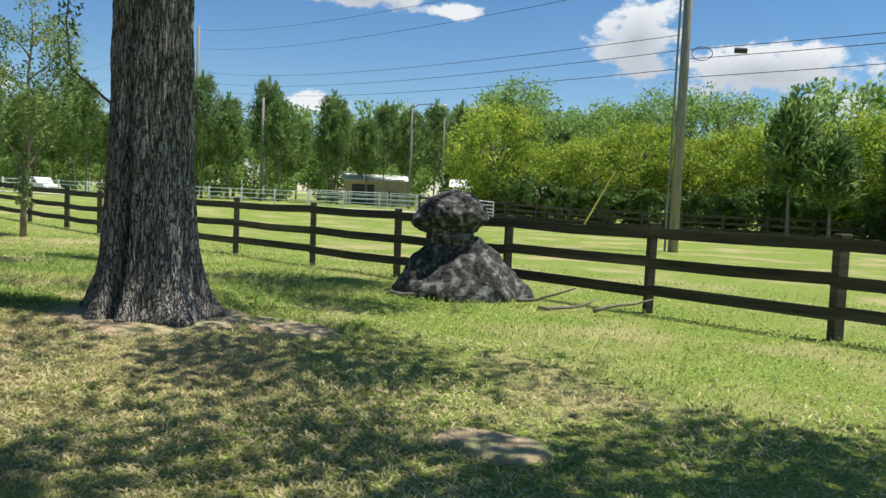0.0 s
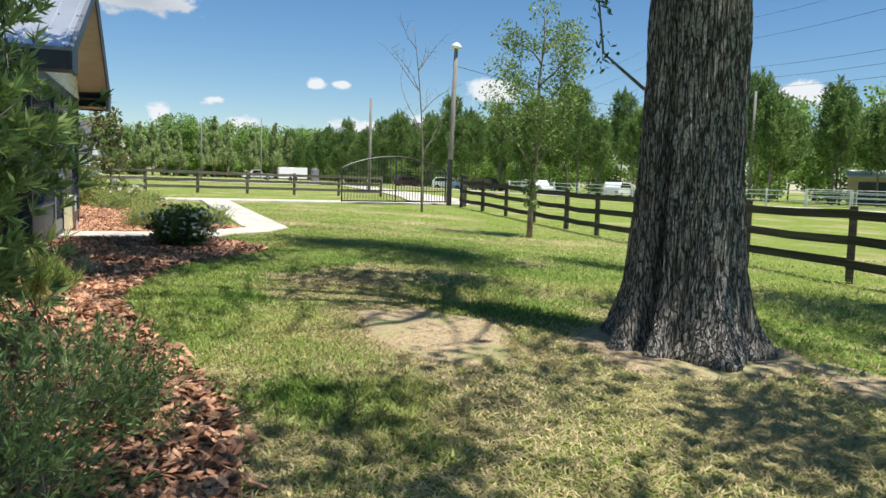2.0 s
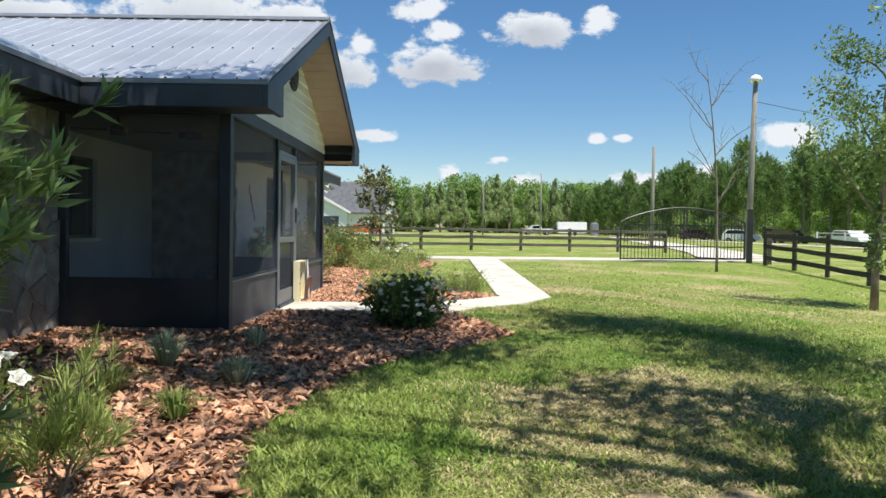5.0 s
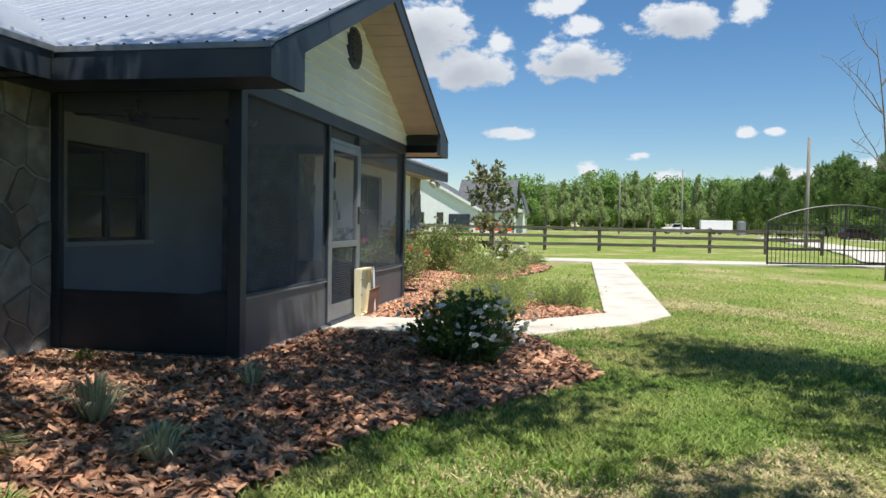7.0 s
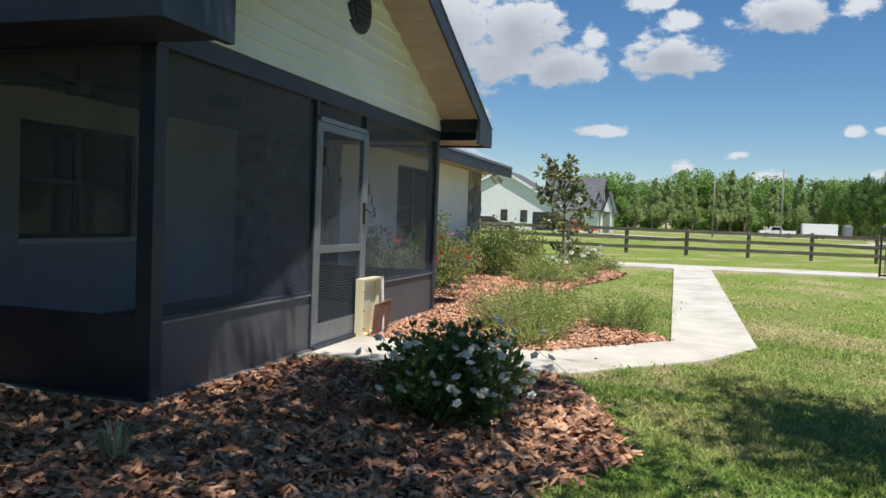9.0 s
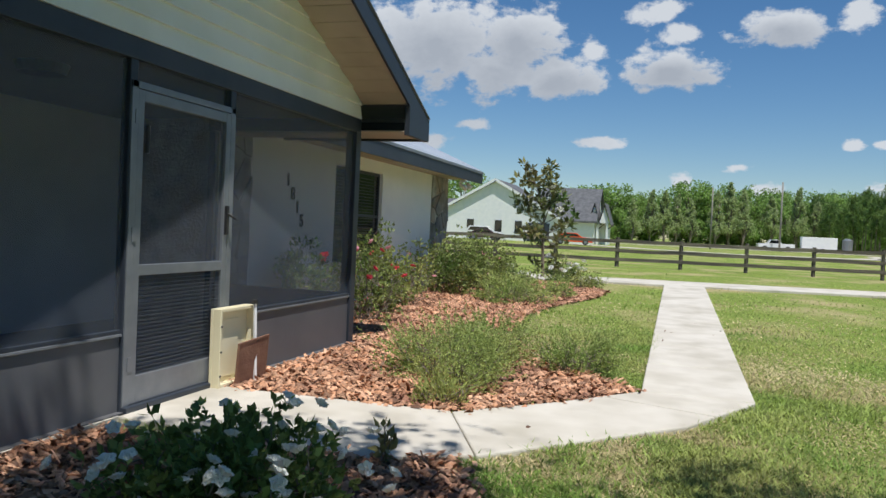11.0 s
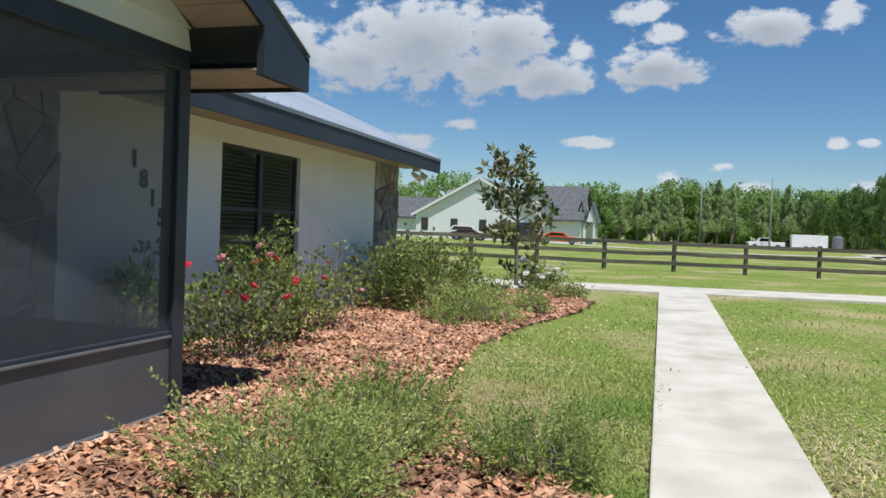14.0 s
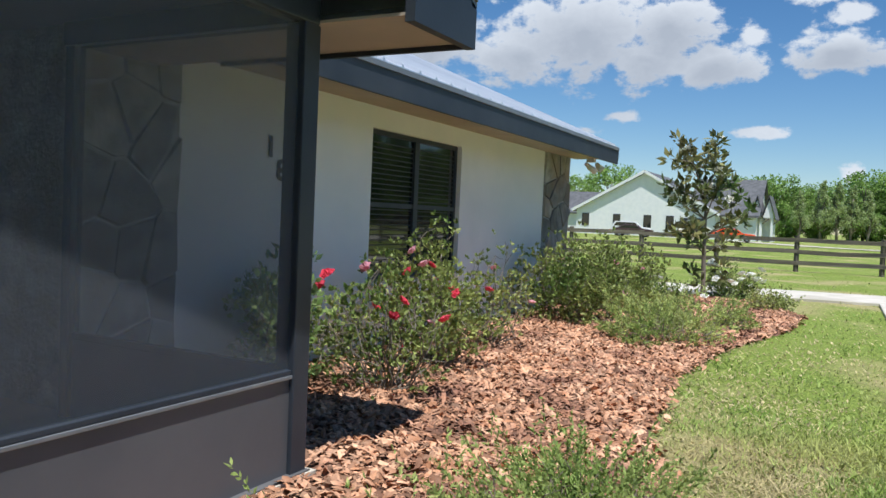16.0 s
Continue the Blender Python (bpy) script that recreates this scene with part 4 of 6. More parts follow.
def oak():
    oz = ground_z(OX, OY)
    t = thing("oak_tree", OX, OY, oz, "large old oak with furrowed grey bark and a flared foot", "tree")
    seg, rings = 220, 170
    v, f = [], []
    for i in range(rings + 1):
        u = i / rings
        z = -0.12 + 5.6 * u ** 1.25
        for j in range(seg):
            a = 2 * math.pi * j / seg
            r = 0.375 - 0.010 * max(0, z - 1.0) - 0.16 * max(0, z - 4.3) + 0.15 * math.exp(-max(z, 0) / 0.30) + 0.07 * math.exp(-max(z, 0) / 1.1)
            lobes = 0.5 + 0.5 * math.cos(5 * a + 0.6 + 0.4 * math.sin(2 * a))
            r += (0.20 * lobes - 0.05) * math.exp(-max(z, 0) / 0.35)
            crease = math.exp(-((math.atan2(math.sin(a + 1.25), math.cos(a + 1.25))) / 0.12) ** 2)
            r -= 0.27 * crease * math.exp(-max(0, z - 0.4) / 1.7)
            r += 0.03 * math.sin(2 * a + z * 0.4)
            n1 = noise.noise((math.cos(a) * 4.2, math.sin(a) * 4.2, z * 0.9))
            n2 = noise.noise((math.cos(a) * 13, math.sin(a) * 13, z * 2.6 + 5))
            n3 = abs(noise.noise((math.cos(a) * 22, math.sin(a) * 22, z * 4.0 + 9)))
            n4 = abs(noise.noise((math.cos(a) * 17 + z * 0.3, math.sin(a) * 17, z * 1.5 + 2)))
            n5 = noise.noise((math.cos(a) * 34, math.sin(a) * 34, z * 15))
            r += 0.022 * n1 + 0.014 * n2 - 0.020 * n3 - 0.030 * max(0, 0.30 - n4) + 0.007 * n5
            v.append((OX + r * math.cos(a), OY + r * math.sin(a), oz + z))
    for i in range(rings):
        for j in range(seg):
            a, b = i * seg + j, i * seg + (j + 1) % seg
            f.append((a, b, b + seg, a + seg))
    f.append(tuple(rings * seg + j for j in range(seg)))
    part("trunk", Mesh().add(v, f), BARK, t, "furrowed grey trunk with a dark cleft at its foot")
    g = np.random.default_rng(11)
    limbs, tips = [], []
    for k in range(8):
        a = k * 2.4 + 0.3
        pts = branch(g, (OX, OY, oz + 5.0 + 0.25 * (k % 4)), (0.5 * math.cos(a), 0.5 * math.sin(a), 1.6), 5.0 + g.uniform(-1, 1.0), 0.12, 7, 0.0)
        part("limb", Mesh().tube(pts, taper(pts, 0.07, 0.012), 9), BARK, t, soft=True)
        for q in pts[3:]:
            tw = branch(g, q, g.normal(size=3) + np.array((0, 0, 0.3)), 1.8, 0.3, 3)
            limbs.append(tw)
    m = Mesh()
    for tw in limbs:
        m.tube(tw, taper(tw, 0.03, 0.008), 5, False)
    tagged(part("twig_spray", m, BARK, t), kind="stuff")
    # the crown is out of view; its clumps are laid out by the wanted shade
    pts = []
    n = 0
    while n < 556:
        a, r = g.uniform(0, 6.283), math.sqrt(g.uniform(0, 1))
        x, y, z = -4.4 + 9.8 * r * math.cos(a), 4.3 + 7.4 * r * math.sin(a), g.uniform(5.9, 9.4)
        dense = n >= 525
        if dense:  # extra unseen clumps, added to shade the mulch bed and door slab
            x, y = g.uniform(-13.0, -9.6) + 0.30 * z, g.uniform(-2.7, 0.4) + 0.255 * z
            if n % 2:
                x, y = g.uniform(-15.4, -13.6) + 0.30 * z, g.uniform(-0.1, 0.9) + 0.255 * z
        gx, gy = x - 0.30 * z, y - 0.255 * z
        if gy > 5.7 + 0.5 * math.sin(gx) and gx > -6.2:
            continue
        if gx < -6.0 and 5.7 < gy < 6.9:
            continue
        if gy > 9.6 or gx < -15.5 or (gx < -13.4 and gy < 2.4 and gy > 1.0):
            continue
        if x - 0.30 * (z - 3.5) < -11.9 and y - 0.255 * (z - 3.5) < -0.2:
            continue
        if any(math.hypot(gx - a, gy - b) < c for a, b, c in GAPS):
            continue
        if not dense and noise.noise((gx * 0.42 + 3.1, gy * 0.55, 2.0)) < (-0.20 if gx > -6.0 else -0.12):
            continue
        n += 1
        c = np.array((x, y, z))
        pts.append(c + ball(int(g.uniform(90, 230)), g.uniform(0.5, 1.05), n, 0.55, 0.1))
    pts = np.concatenate(pts)
    tagged(part("crown", leaves("crown", pts, 0.15, 0.085, 5), OAKLEAF, t, "high dark green leaf canopy"), kind="stuff")
    # leafy shoot on the trunk
    base = Vector((OX - 0.30, OY - 0.26, oz + 2.05))
    sh = branch(g, base, (-0.9, -0.7, 0.9), 0.45, 0.1, 3) + [base + Vector((-0.33, -0.27, 0.75)), base + Vector((-0.30, -0.24, 1.15)), base + Vector((-0.40, -0.33, 1.6)), base + Vector((-0.38, -0.30, 2.3))]
    s = part("shoot", Mesh().tube(sh, taper(sh, 0.014, 0.004), 6), THINBARK, t)
    at = np.concatenate([np.array(sh[k])[None] + ball(26, 0.13, 40 + k, 1.3, 0.2) for k in range(3, len(sh))] + [np.array(sh[k])[None] * 0.5 + np.array(sh[k - 1])[None] * 0.5 + ball(26, 0.12, 60 + k, 1.6, 0.2) for k in range(5, len(sh))])
    part("shoot_leaves", leaves("shoot_leaves", at, 0.085, 0.032, 3, droop=0.3), OAKLEAF, t)


oak()


# ---- bare worn soil in the lawn ----
def soil(x, y, rx, ry, seed):
    v, f = [(x, y, ground_z(x, y) + 0.006)], []
    rings, seg = 6, 48
    for i in range(1, rings + 1):
        for j in range(seg):
            a = 2 * math.pi * j / seg
            k = i / rings * (1 + 0.28 * noise.noise((math.cos(a) * 1.4 + seed, math.sin(a) * 1.4, seed)) + 0.14 * noise.noise((math.cos(a) * 5 + seed, math.sin(a) * 5, seed)))
            px, py = x + rx * k * math.cos(a), y + ry * k * math.sin(a)
            v.append((px, py, ground_z(px, py) + (0.008 if i < rings else -0.03) + 0.008 * noise.noise((px * 6, py * 6, 0))))
    for j in range(seg):
        f.append((0, 1 + j, 1 + (j + 1) % seg))
        for i in range(rings - 1):
            a, b = 1 + i * seg + j, 1 + i * seg + (j + 1) % seg
            f.append((a, a + seg, b + seg, b))
    tagged(part("bare_soil", Mesh().add(v, f), SOIL, soft=True), "worn patch of bare brown soil in the lawn", "soil", kind="structure")


BARE = [(-6.75, 4.5, 0.95, 0.9), (-5.7, 5.3, 0.7, 0.35), (-7.4, 2.6, 1.1, 0.6), (-2.3, 3.8, 0.4, 0.25)]
for k, (bx, by, br, bs) in enumerate(BARE):
    soil(bx, by, br, bs, k * 3.7)


# ---- boulders ----
def boulder(name, c, size, seed, shape, label, rot=0.0):
    bm = bmesh.new()
    bmesh.ops.create_icosphere(bm, subdivisions=5, radius=1.0)
    for q in bm.verts:
        d = q.co.normalized()
        p = shape(d)
        s = Vector((seed, seed * 2.0, 0))
        k = 1 + 0.16 * noise.noise(d * 1.6 + s) + 0.08 * noise.noise(d * 4.2 + s) - 0.10 * abs(noise.noise(d * 3.1 + s)) + 0.028 * noise.noise(d * 12 + s) + 0.015 * noise.noise(d * 27 + s)
        p = Vector((p.x * size[0], p.y * size[1], p.z * size[2])) * k
        q.co = Matrix.Rotation(rot, 3, "Z") @ p
    me = bpy.data.meshes.new(name)
    bm.to_mesh(me)
    bm.free()
    me.polygons.foreach_set("use_smooth", [True] * len(me.polygons))
    o = part(name, me, ROCK)
    o.matrix_basis = pose(*c)
    return tagged(o, label, "boulder")


def lower_shape(d):
    w = 1.0 - 0.42 * max(0, d.z) ** 1.5
    return Vector((d.x * w + 0.10 * (1 - max(0, d.z)), d.y * w, d.z))


VIEW = math.atan2(0.57, 0.82)
boulder("boulder", (-6.50, 9.35, 0.02), (1.06, 0.72, 0.90), 3.3, lower_shape, "large dark lichen-streaked boulder beside the fence", VIEW)
boulder("boulder", (-6.60, 9.33, 0.86), (0.36, 0.34, 0.20), 5.1, lambda d: d, "small dark neck stone wedged between two boulders", VIEW)
boulder("boulder", (-6.60, 9.35, 1.18), (0.55, 0.46, 0.36), 9.4, lambda d: Vector((d.x + 0.12 * d.z, d.y, d.z * (1 - 0.25 * max(0, d.x)))), "dark pitted boulder balanced on a larger one", VIEW)
g = np.random.default_rng(2)
for a, b in (((-7.0, 8.45, 0.06), (-5.7, 8.75, 0.04)), ((-5.4, 9.3, 0.05), (-4.6, 9.6, 0.04)), ((-4.9, 9.0, 0.04), (-4.2, 9.5, 0.05)), ((-4.2, 9.2, 0.05), (-3.6, 9.75, 0.10))):
    pts = branch(g, a, Vector(b) - Vector(a), (Vector(b) - Vector(a)).length, 0.12, 6, 0.0)
    tagged(part("fallen_branch", Mesh().tube(pts, taper(pts, 0.028, 0.010), 7), THINBARK, soft=True), "pale fallen branch lying on the grass", "branch", group="fallen branches")


# ---- young trees ----
def sapling(x, y):
    z = ground_z(x, y)
    t = thing("young_tree", x, y, z, "slender young oak with an open leafy crown", "tree")
    g = np.random.default_rng(21)
    stem = [Vector(p) + Vector((x, y, z)) for p in ((0, 0, -0.2), (0.02, 0.0, 0.8), (0.0, 0.06, 1.7), (0.0, 0.14, 2.8), (-0.02, 0.1, 4.0), (0.0, 0.2, 5.0), (0.0, 0.15, 5.8))]
    part("trunk", Mesh().tube(stem, [0.085, 0.07, 0.062, 0.05, 0.035, 0.02, 0.008], 9), THINBARK, t, soft=True)
    ends = []
    limbs = [((0, 0.02, 1.75), (0.1, -0.9, 1.0), 2.4), ((0, 0.05, 1.6), (0, 0.6, 1.2), 2.2), ((0, 0.1, 2.2), (-0.4, 0.75, 0.9), 1.9), ((0, 0.1, 2.8), (0.5, -0.5, 0.9), 1.6), ((0, 0.1, 3.2), (0.1, 0.9, 1.0), 1.7),
             ((0, 0.1, 3.5), (-0.3, -0.8, 0.9), 1.5), ((0, 0.1, 3.9), (0.5, 0.6, 0.9), 1.5), ((0, 0.15, 4.4), (0, -0.7, 1), 1.2), ((0, 0.15, 4.7), (-0.3, 0.8, 0.8), 1.3), ((0, 0.05, 1.9), (0.6, 0.1, 1.0), 1.6)]
    for o, d, ln in limbs:
        pts = branch(g, Vector(o) + Vector((x, y, z)), d, ln, 0.14, 6, 0.03)
        part("limb", Mesh().tube(pts, taper(pts, 0.028, 0.006), 6), THINBARK, t, soft=True)
        ends += [(p, 0.42) for p in pts[3:]]
    ends += [(p, 0.45) for p in stem[3:]]
    ends += [(Vector((x, y, z + 0.9 + 0.35 * k)), 0.2) for k in range(4)]
    at = np.concatenate([np.array(p)[None] + ball(140, r, 100 + k, 0.9, 0.1) for k, (p, r) in enumerate(ends)])
    tagged(part("crown", leaves("crown", at, 0.105, 0.05, 8), SAPLEAF, t, "loose crown of small grey-green leaves"), kind="stuff")


sapling(-19.8, 9.5)


def bare_tree(x, y):
    z = ground_z(x, y)
    t = thing("bare_tree", x, y, z, "thin bare young tree with upswept twigs", "tree")
    g = np.random.default_rng(33)
    stem = branch(g, (x, y, z - 0.2), (0, 0.02, 1), 7.0, 0.03, 9, 0.05)
    part("trunk", Mesh().tube(stem, taper(stem, 0.05, 0.008), 7), THINBARK, t, soft=True)
    for k in range(11):
        h = 3 + k % 6
        s = -1 if k % 2 else 1
        pts = branch(g, stem[h], (g.uniform(-0.4, 0.4), s * g.uniform(0.6, 1.0), g.uniform(0.6, 1.1)), g.uniform(0.9, 2.3), 0.12, 6, 0.05)
        b = part("limb", Mesh().tube(pts, taper(pts, 0.02, 0.005), 5), THINBARK, t)
        tw = Mesh()
        for q in pts[2:]:
            w = branch(g, q, g.normal(size=3) + np.array((0, 0, 0.6)), 0.5, 0.2, 3)
            tw.tube(w, taper(w, 0.007, 0.003), 4, False)
        part("twig_spray", tw, THINBARK, b)


bare_tree(-29.6, 9.76)


def bloom(name, mat, petals, r, parent, p, seed):
    """One open flower: a ruffled cup of lobed petals round a raised heart."""
    g = np.random.default_rng(seed)
    lobes, seg = 5 + petals % 2, 18
    q = Matrix.Rotation(g.normal() * 0.5, 3, "X") @ Matrix.Rotation(g.normal() * 0.5, 3, "Y") @ Matrix.Rotation(g.uniform(0, 6.283), 3, "Z")
    v, f = [Vector((0, 0, 0.42 * r))], []
    for i, (k, h) in enumerate(((0.22, 0.52), (0.34, 0.20), (0.58, 0.46), (0.72, 0.16), (1.0, 0.30), (0.45, -0.22))):
        for j in range(seg):
            a = 2 * math.pi * j / seg
            w = 1 + 0.17 * math.cos(lobes * a + i * 1.1) + g.uniform(-0.06, 0.06)
            v.append(Vector((math.cos(a) * k * w, math.sin(a) * k * w, h + 0.10 * math.sin(lobes * a + i))) * r)
    f += [(0, 1 + j, 1 + (j + 1) % seg) for j in range(seg)]
    for i in range(5):
        for j in range(seg):
            a, b = 1 + i * seg + j, 1 + i * seg + (j + 1) % seg
            f.append((a, a + seg, b + seg, b))
    return part(name, Mesh().add([Vector(p) + q @ c for c in v], f), mat, parent)


def magnolia(x, y):
    z = ground_z(x, y)
    t = thing("magnolia", x, y, z, "small magnolia with glossy dark leaves and white blooms", "tree")
    g = np.random.default_rng(43)
    stem = branch(g, (x, y, z - 0.1), (0, 0, 1), 2.6, 0.04, 8, 0.08)
    part("trunk", Mesh().tube(stem, taper(stem, 0.055, 0.012), 8), THINBARK, t, soft=True)
    spots = []
    for k in range(24):
        h = 3 + k % 6
        a = k * 2.4
        pts = branch(g, stem[h], (math.cos(a), math.sin(a), 0.55), g.uniform(0.55, 1.0) * (1.2 - 0.10 * abs(h - 5)), 0.15, 4, 0.04)
        part("limb", Mesh().tube(pts, taper(pts, 0.016, 0.005), 5), THINBARK, t)
        spots += pts[2:]
    for k in range(5):
        a = k * 1.9
        spots.append(Vector((x + 0.35 * math.cos(a), y + 0.35 * math.sin(a), z + 0.3 + 0.08 * k)))
    spots += stem[6:]
    at, out = [], []
    for k, p in enumerate(spots):
        b = ball(15, 0.17, 300 + k, 1.0, 0.2)
        at.append(np.array(p)[None] + b * 0.5)
        out.append(b / 0.12)
    at, out = np.concatenate(at), np.concatenate(out)
    tagged(part("crown", leaves("crown", at, 0.18, 0.085, 9, out=out, lift=0.5), MAGNOLIA, t, "glossy dark leaves with rusty undersides"), kind="stuff")
    for k in range(16):
        p = spots[(k * 7) % len(spots)]
        bloom("bloom", PETALW, 9, 0.085, t, p + Vector(g.normal(size=3)) * 0.08 + Vector((0, 0, 0.08)), 70 + k)


magnolia(-30.9, -1.15)


# ---- shrubs ----
def shrub(name, x, y, r, h, label, leafm, n, ll, lw, seed, stems=14, blooms=(), bloom_r=0.04, flat=1.0, group="", stem_r=0.008, low=0.25, lift=0.2, per=1, spray=0.0):
    """A shrub of wandering stems with leaves gathered round their upper parts, and blooms."""
    z = ground_z(x, y)
    t = thing(name, x, y, z, label, "shrub", group)
    g = np.random.default_rng(seed)
    spots = []
    for k in range(stems):
        st = Mesh()
        a = g.uniform(0, 6.283)
        rr = r * math.sqrt(g.uniform(0.02, 1))
        top = Vector((x + rr * math.cos(a), y + rr * math.sin(a), z + h * g.uniform(0.55, 1.0) * (1 - 0.35 * (rr / r) ** 2)))
        b = Vector((x + 0.15 * rr * math.cos(a), y + 0.15 * rr * math.sin(a), z - 0.03))
        pts = [b.lerp(top, i / 6) + Vector(g.normal(size=3)) * 0.03 * h + Vector((math.cos(a), math.sin(a), 0)) * rr * 0.25 * math.sin(math.pi * i / 6) * 0.6 for i in range(7)]
        st.tube(pts, taper(pts, stem_r, stem_r * 0.4), 5, False)
        for i in range(2, 7):
            if i / 6 >= low:
                spots.append(pts[i])
                side = branch(g, pts[i], g.normal(size=3) + np.array((0, 0, 0.4)), 0.28 * r, 0.2, 2)
                st.tube(side, taper(side, stem_r * 0.5, stem_r * 0.25), 4, False)
                spots.append(side[-1])
        part("stem", st, THINBARK, t)
    c = np.array([tuple(p) for p in spots])
    tips = n // per
    at = c[g.integers(0, len(c), tips)] + ball(tips, 0.26 * r, seed + 1, flat, 0.05)
    at[:, 2] = np.maximum(at[:, 2], z + 0.02)
    if per > 1:  # leaves stand in whorls, or along a short spray
        way = at - np.array((x, y, z + 0.3 * h)) + g.normal(size=(tips, 3)) * 0.25 * h
        way /= np.linalg.norm(way, axis=1)[:, None] + 1e-6
        way[:, 2] += 0.4
        at = np.repeat(at, per, 0) + np.repeat(way, per, 0) * g.uniform(0, 1, tips * per)[:, None] * (spray or 0.5 * ll)
    out = at - np.array((x, y, z + 0.2 * h))
    out /= np.linalg.norm(out, axis=1)[:, None] + 1e-6
    tagged(part("foliage", leaves("foliage", at, ll, lw, seed + 2, out=out * 0.7, lift=lift), leafm, t), kind="stuff")
    for mat, count, bname in blooms:
        for k in range(count):
            p = c[g.integers(0, len(c))]
            q = Vector(p) + Vector((p[0] - x, p[1] - y, 0)) * 0.45 + Vector((0.05 + g.normal() * 0.05, 0.10 + g.normal() * 0.05, 0.26 * r))
            bloom(bname, mat, 12, bloom_r, t, q, seed + k * 3)
    return t


RG = "roses along the wall"
shrub("rose_bush", -20.35, -1.70, 0.60, 1.02, "sparse thorny rose bush with red blooms in bark mulch", ROSELEAF, 2800, 0.045, 0.028, 201, 32, ((PETALR, 8, "red_bloom"), (PETALP, 2, "pink_bloom")), 0.045, group=RG, per=5, stem_r=0.007)
shrub("rose_bush", -21.55, -1.95, 0.62, 1.24, "full green rose bush with red and pink blooms", ROSELEAF, 5600, 0.05, 0.032, 211, 24, ((PETALR, 6, "red_bloom"), (PETALP, 3, "pink_bloom")), 0.045, group=RG, per=5, stem_r=0.007)
shrub("rose_bush", -22.75, -2.0, 0.55, 1.15, "thin half-bare rose bush with few leaves", ROSELEAF, 2000, 0.045, 0.026, 221, 26, ((PETALP, 2, "pink_bloom"),), 0.042, group=RG, per=5, stem_r=0.007)
shrub("rose_bush", -25.6, -1.95, 0.78, 1.15, "dense leafy rose bush at the stone corner", ROSELEAF, 9000, 0.055, 0.033, 231, 30, ((PETALP, 4, "pink_bloom"),), 0.042, group=RG, per=5, stem_r=0.007)
shrub("rose_bush", -26.9, -1.75, 0.68, 1.05, "dense reddish green rose bush at the stone corner", ROSELEAF, 8000, 0.055, 0.033, 236, 26, ((PETALP, 3, "pink_bloom"),), 0.042, group=RG, per=5, stem_r=0.007)
shrub("laurel_shrub", -20.05, -2.42, 0.36, 1.12, "dark glossy shrub against the white wall", BUSHLEAF, 1500, 0.07, 0.04, 241, 16)
shrub("white_rose", -13.35, 0.80, 0.41, 0.57, "low dark-leaved rose bush full of white blooms", DARKLEAF, 7500, 0.045, 0.028, 251, 34, ((PETALW, 120, "white_bloom"),), 0.028, low=0.1, per=5)
shrub("juniper", -17.15, 0.45, 0.58, 0.33, "feathery spreading juniper in the mulch bed", JUNIPER, 22000, 0.028, 0.011, 261, 44, low=0.15, lift=0.2, per=14, spray=0.10)
shrub("juniper", -18.35, 0.50, 0.52, 0.31, "feathery spreading juniper in the mulch bed", JUNIPER, 17000, 0.028, 0.011, 266, 36, low=0.15, lift=0.2, per=14, spray=0.10)
shrub("juniper", -18.2, 1.42, 0.42, 0.26, "small low juniper at the lawn edge", JUNIPER, 9500, 0.028, 0.011, 268, 24, low=0.1, lift=0.2, per=14, spray=0.10)
shrub("juniper", -24.6, -0.55, 0.72, 0.34, "low spreading juniper before the roses", JUNIPER, 7000, 0.055, 0.018, 271, 30, low=0.1, lift=0.2, per=14, spray=0.10)
shrub("juniper", -26.2, -0.35, 0.60, 0.30, "low spreading juniper before the roses", JUNIPER, 5000, 0.055, 0.018, 273, 26, low=0.1, lift=0.2, per=14, spray=0.10)
shrub("white_rose", -31.6, -0.75, 0.55, 0.62, "white flowering rose bush beside the magnolia", ROSELEAF, 2600, 0.055, 0.034, 281, 20, ((PETALW, 26, "white_bloom"),), 0.075)
shrub("white_rose", -28.9, -1.6, 0.55, 0.45, "low white flowering rose bush", ROSELEAF, 2200, 0.055, 0.034, 283, 18, ((PETALW, 14, "white_bloom"),), 0.07)
shrub("small_shrub", -29.5, 0.15, 0.42, 0.34, "small green shrub in the mulch corner", ROSELEAF, 1600, 0.05, 0.03, 285, 14)
shrub("weed", -16.22, 0.72, 0.24, 0.22, "green weed at the walk's edge", BLADE, 700, 0.07, 0.012, 291, 10, lift=0.8)
shrub("seedling", -14.70, 0.86, 0.09, 0.24, "small reddish seedling beside the walk", MAGNOLIA, 60, 0.07, 0.03, 295, 3)

# the tall bush and the plants round its foot
shrub("tall_bush", -6.60, -0.90, 0.86, 2.95, "tall willow-leaved evergreen bush beside the house", BUSHLEAF, 26000, 0.11, 0.023, 301, 48, low=0.32, stem_r=0.010, per=13)
shrub("tall_bush", -8.1, -1.75, 0.75, 2.3, "tall willow-leaved evergreen bush beside the house", BUSHLEAF, 14000, 0.11, 0.022, 305, 32, low=0.12, stem_r=0.010, per=13)
shrub("feathery_shrub", -4.95, -0.25, 0.66, 0.40, "low feathery dark shrub in the mulch", BUSHLEAF, 13000, 0.05, 0.010, 311, 44, low=0.1, lift=0.4, per=16, spray=0.14)
shrub("feathery_shrub", -5.85, 0.10, 0.50, 0.36, "low feathery dark shrub in the mulch", BUSHLEAF, 6000, 0.05, 0.010, 315, 26, low=0.1, lift=0.4, per=16, spray=0.14)
shrub("white_rose", -8.3, -0.95, 0.42, 0.62, "small white flowering bush below the tall one", ROSELEAF, 2200, 0.045, 0.026, 321, 18, ((PETALW, 26, "white_bloom"),), 0.045)
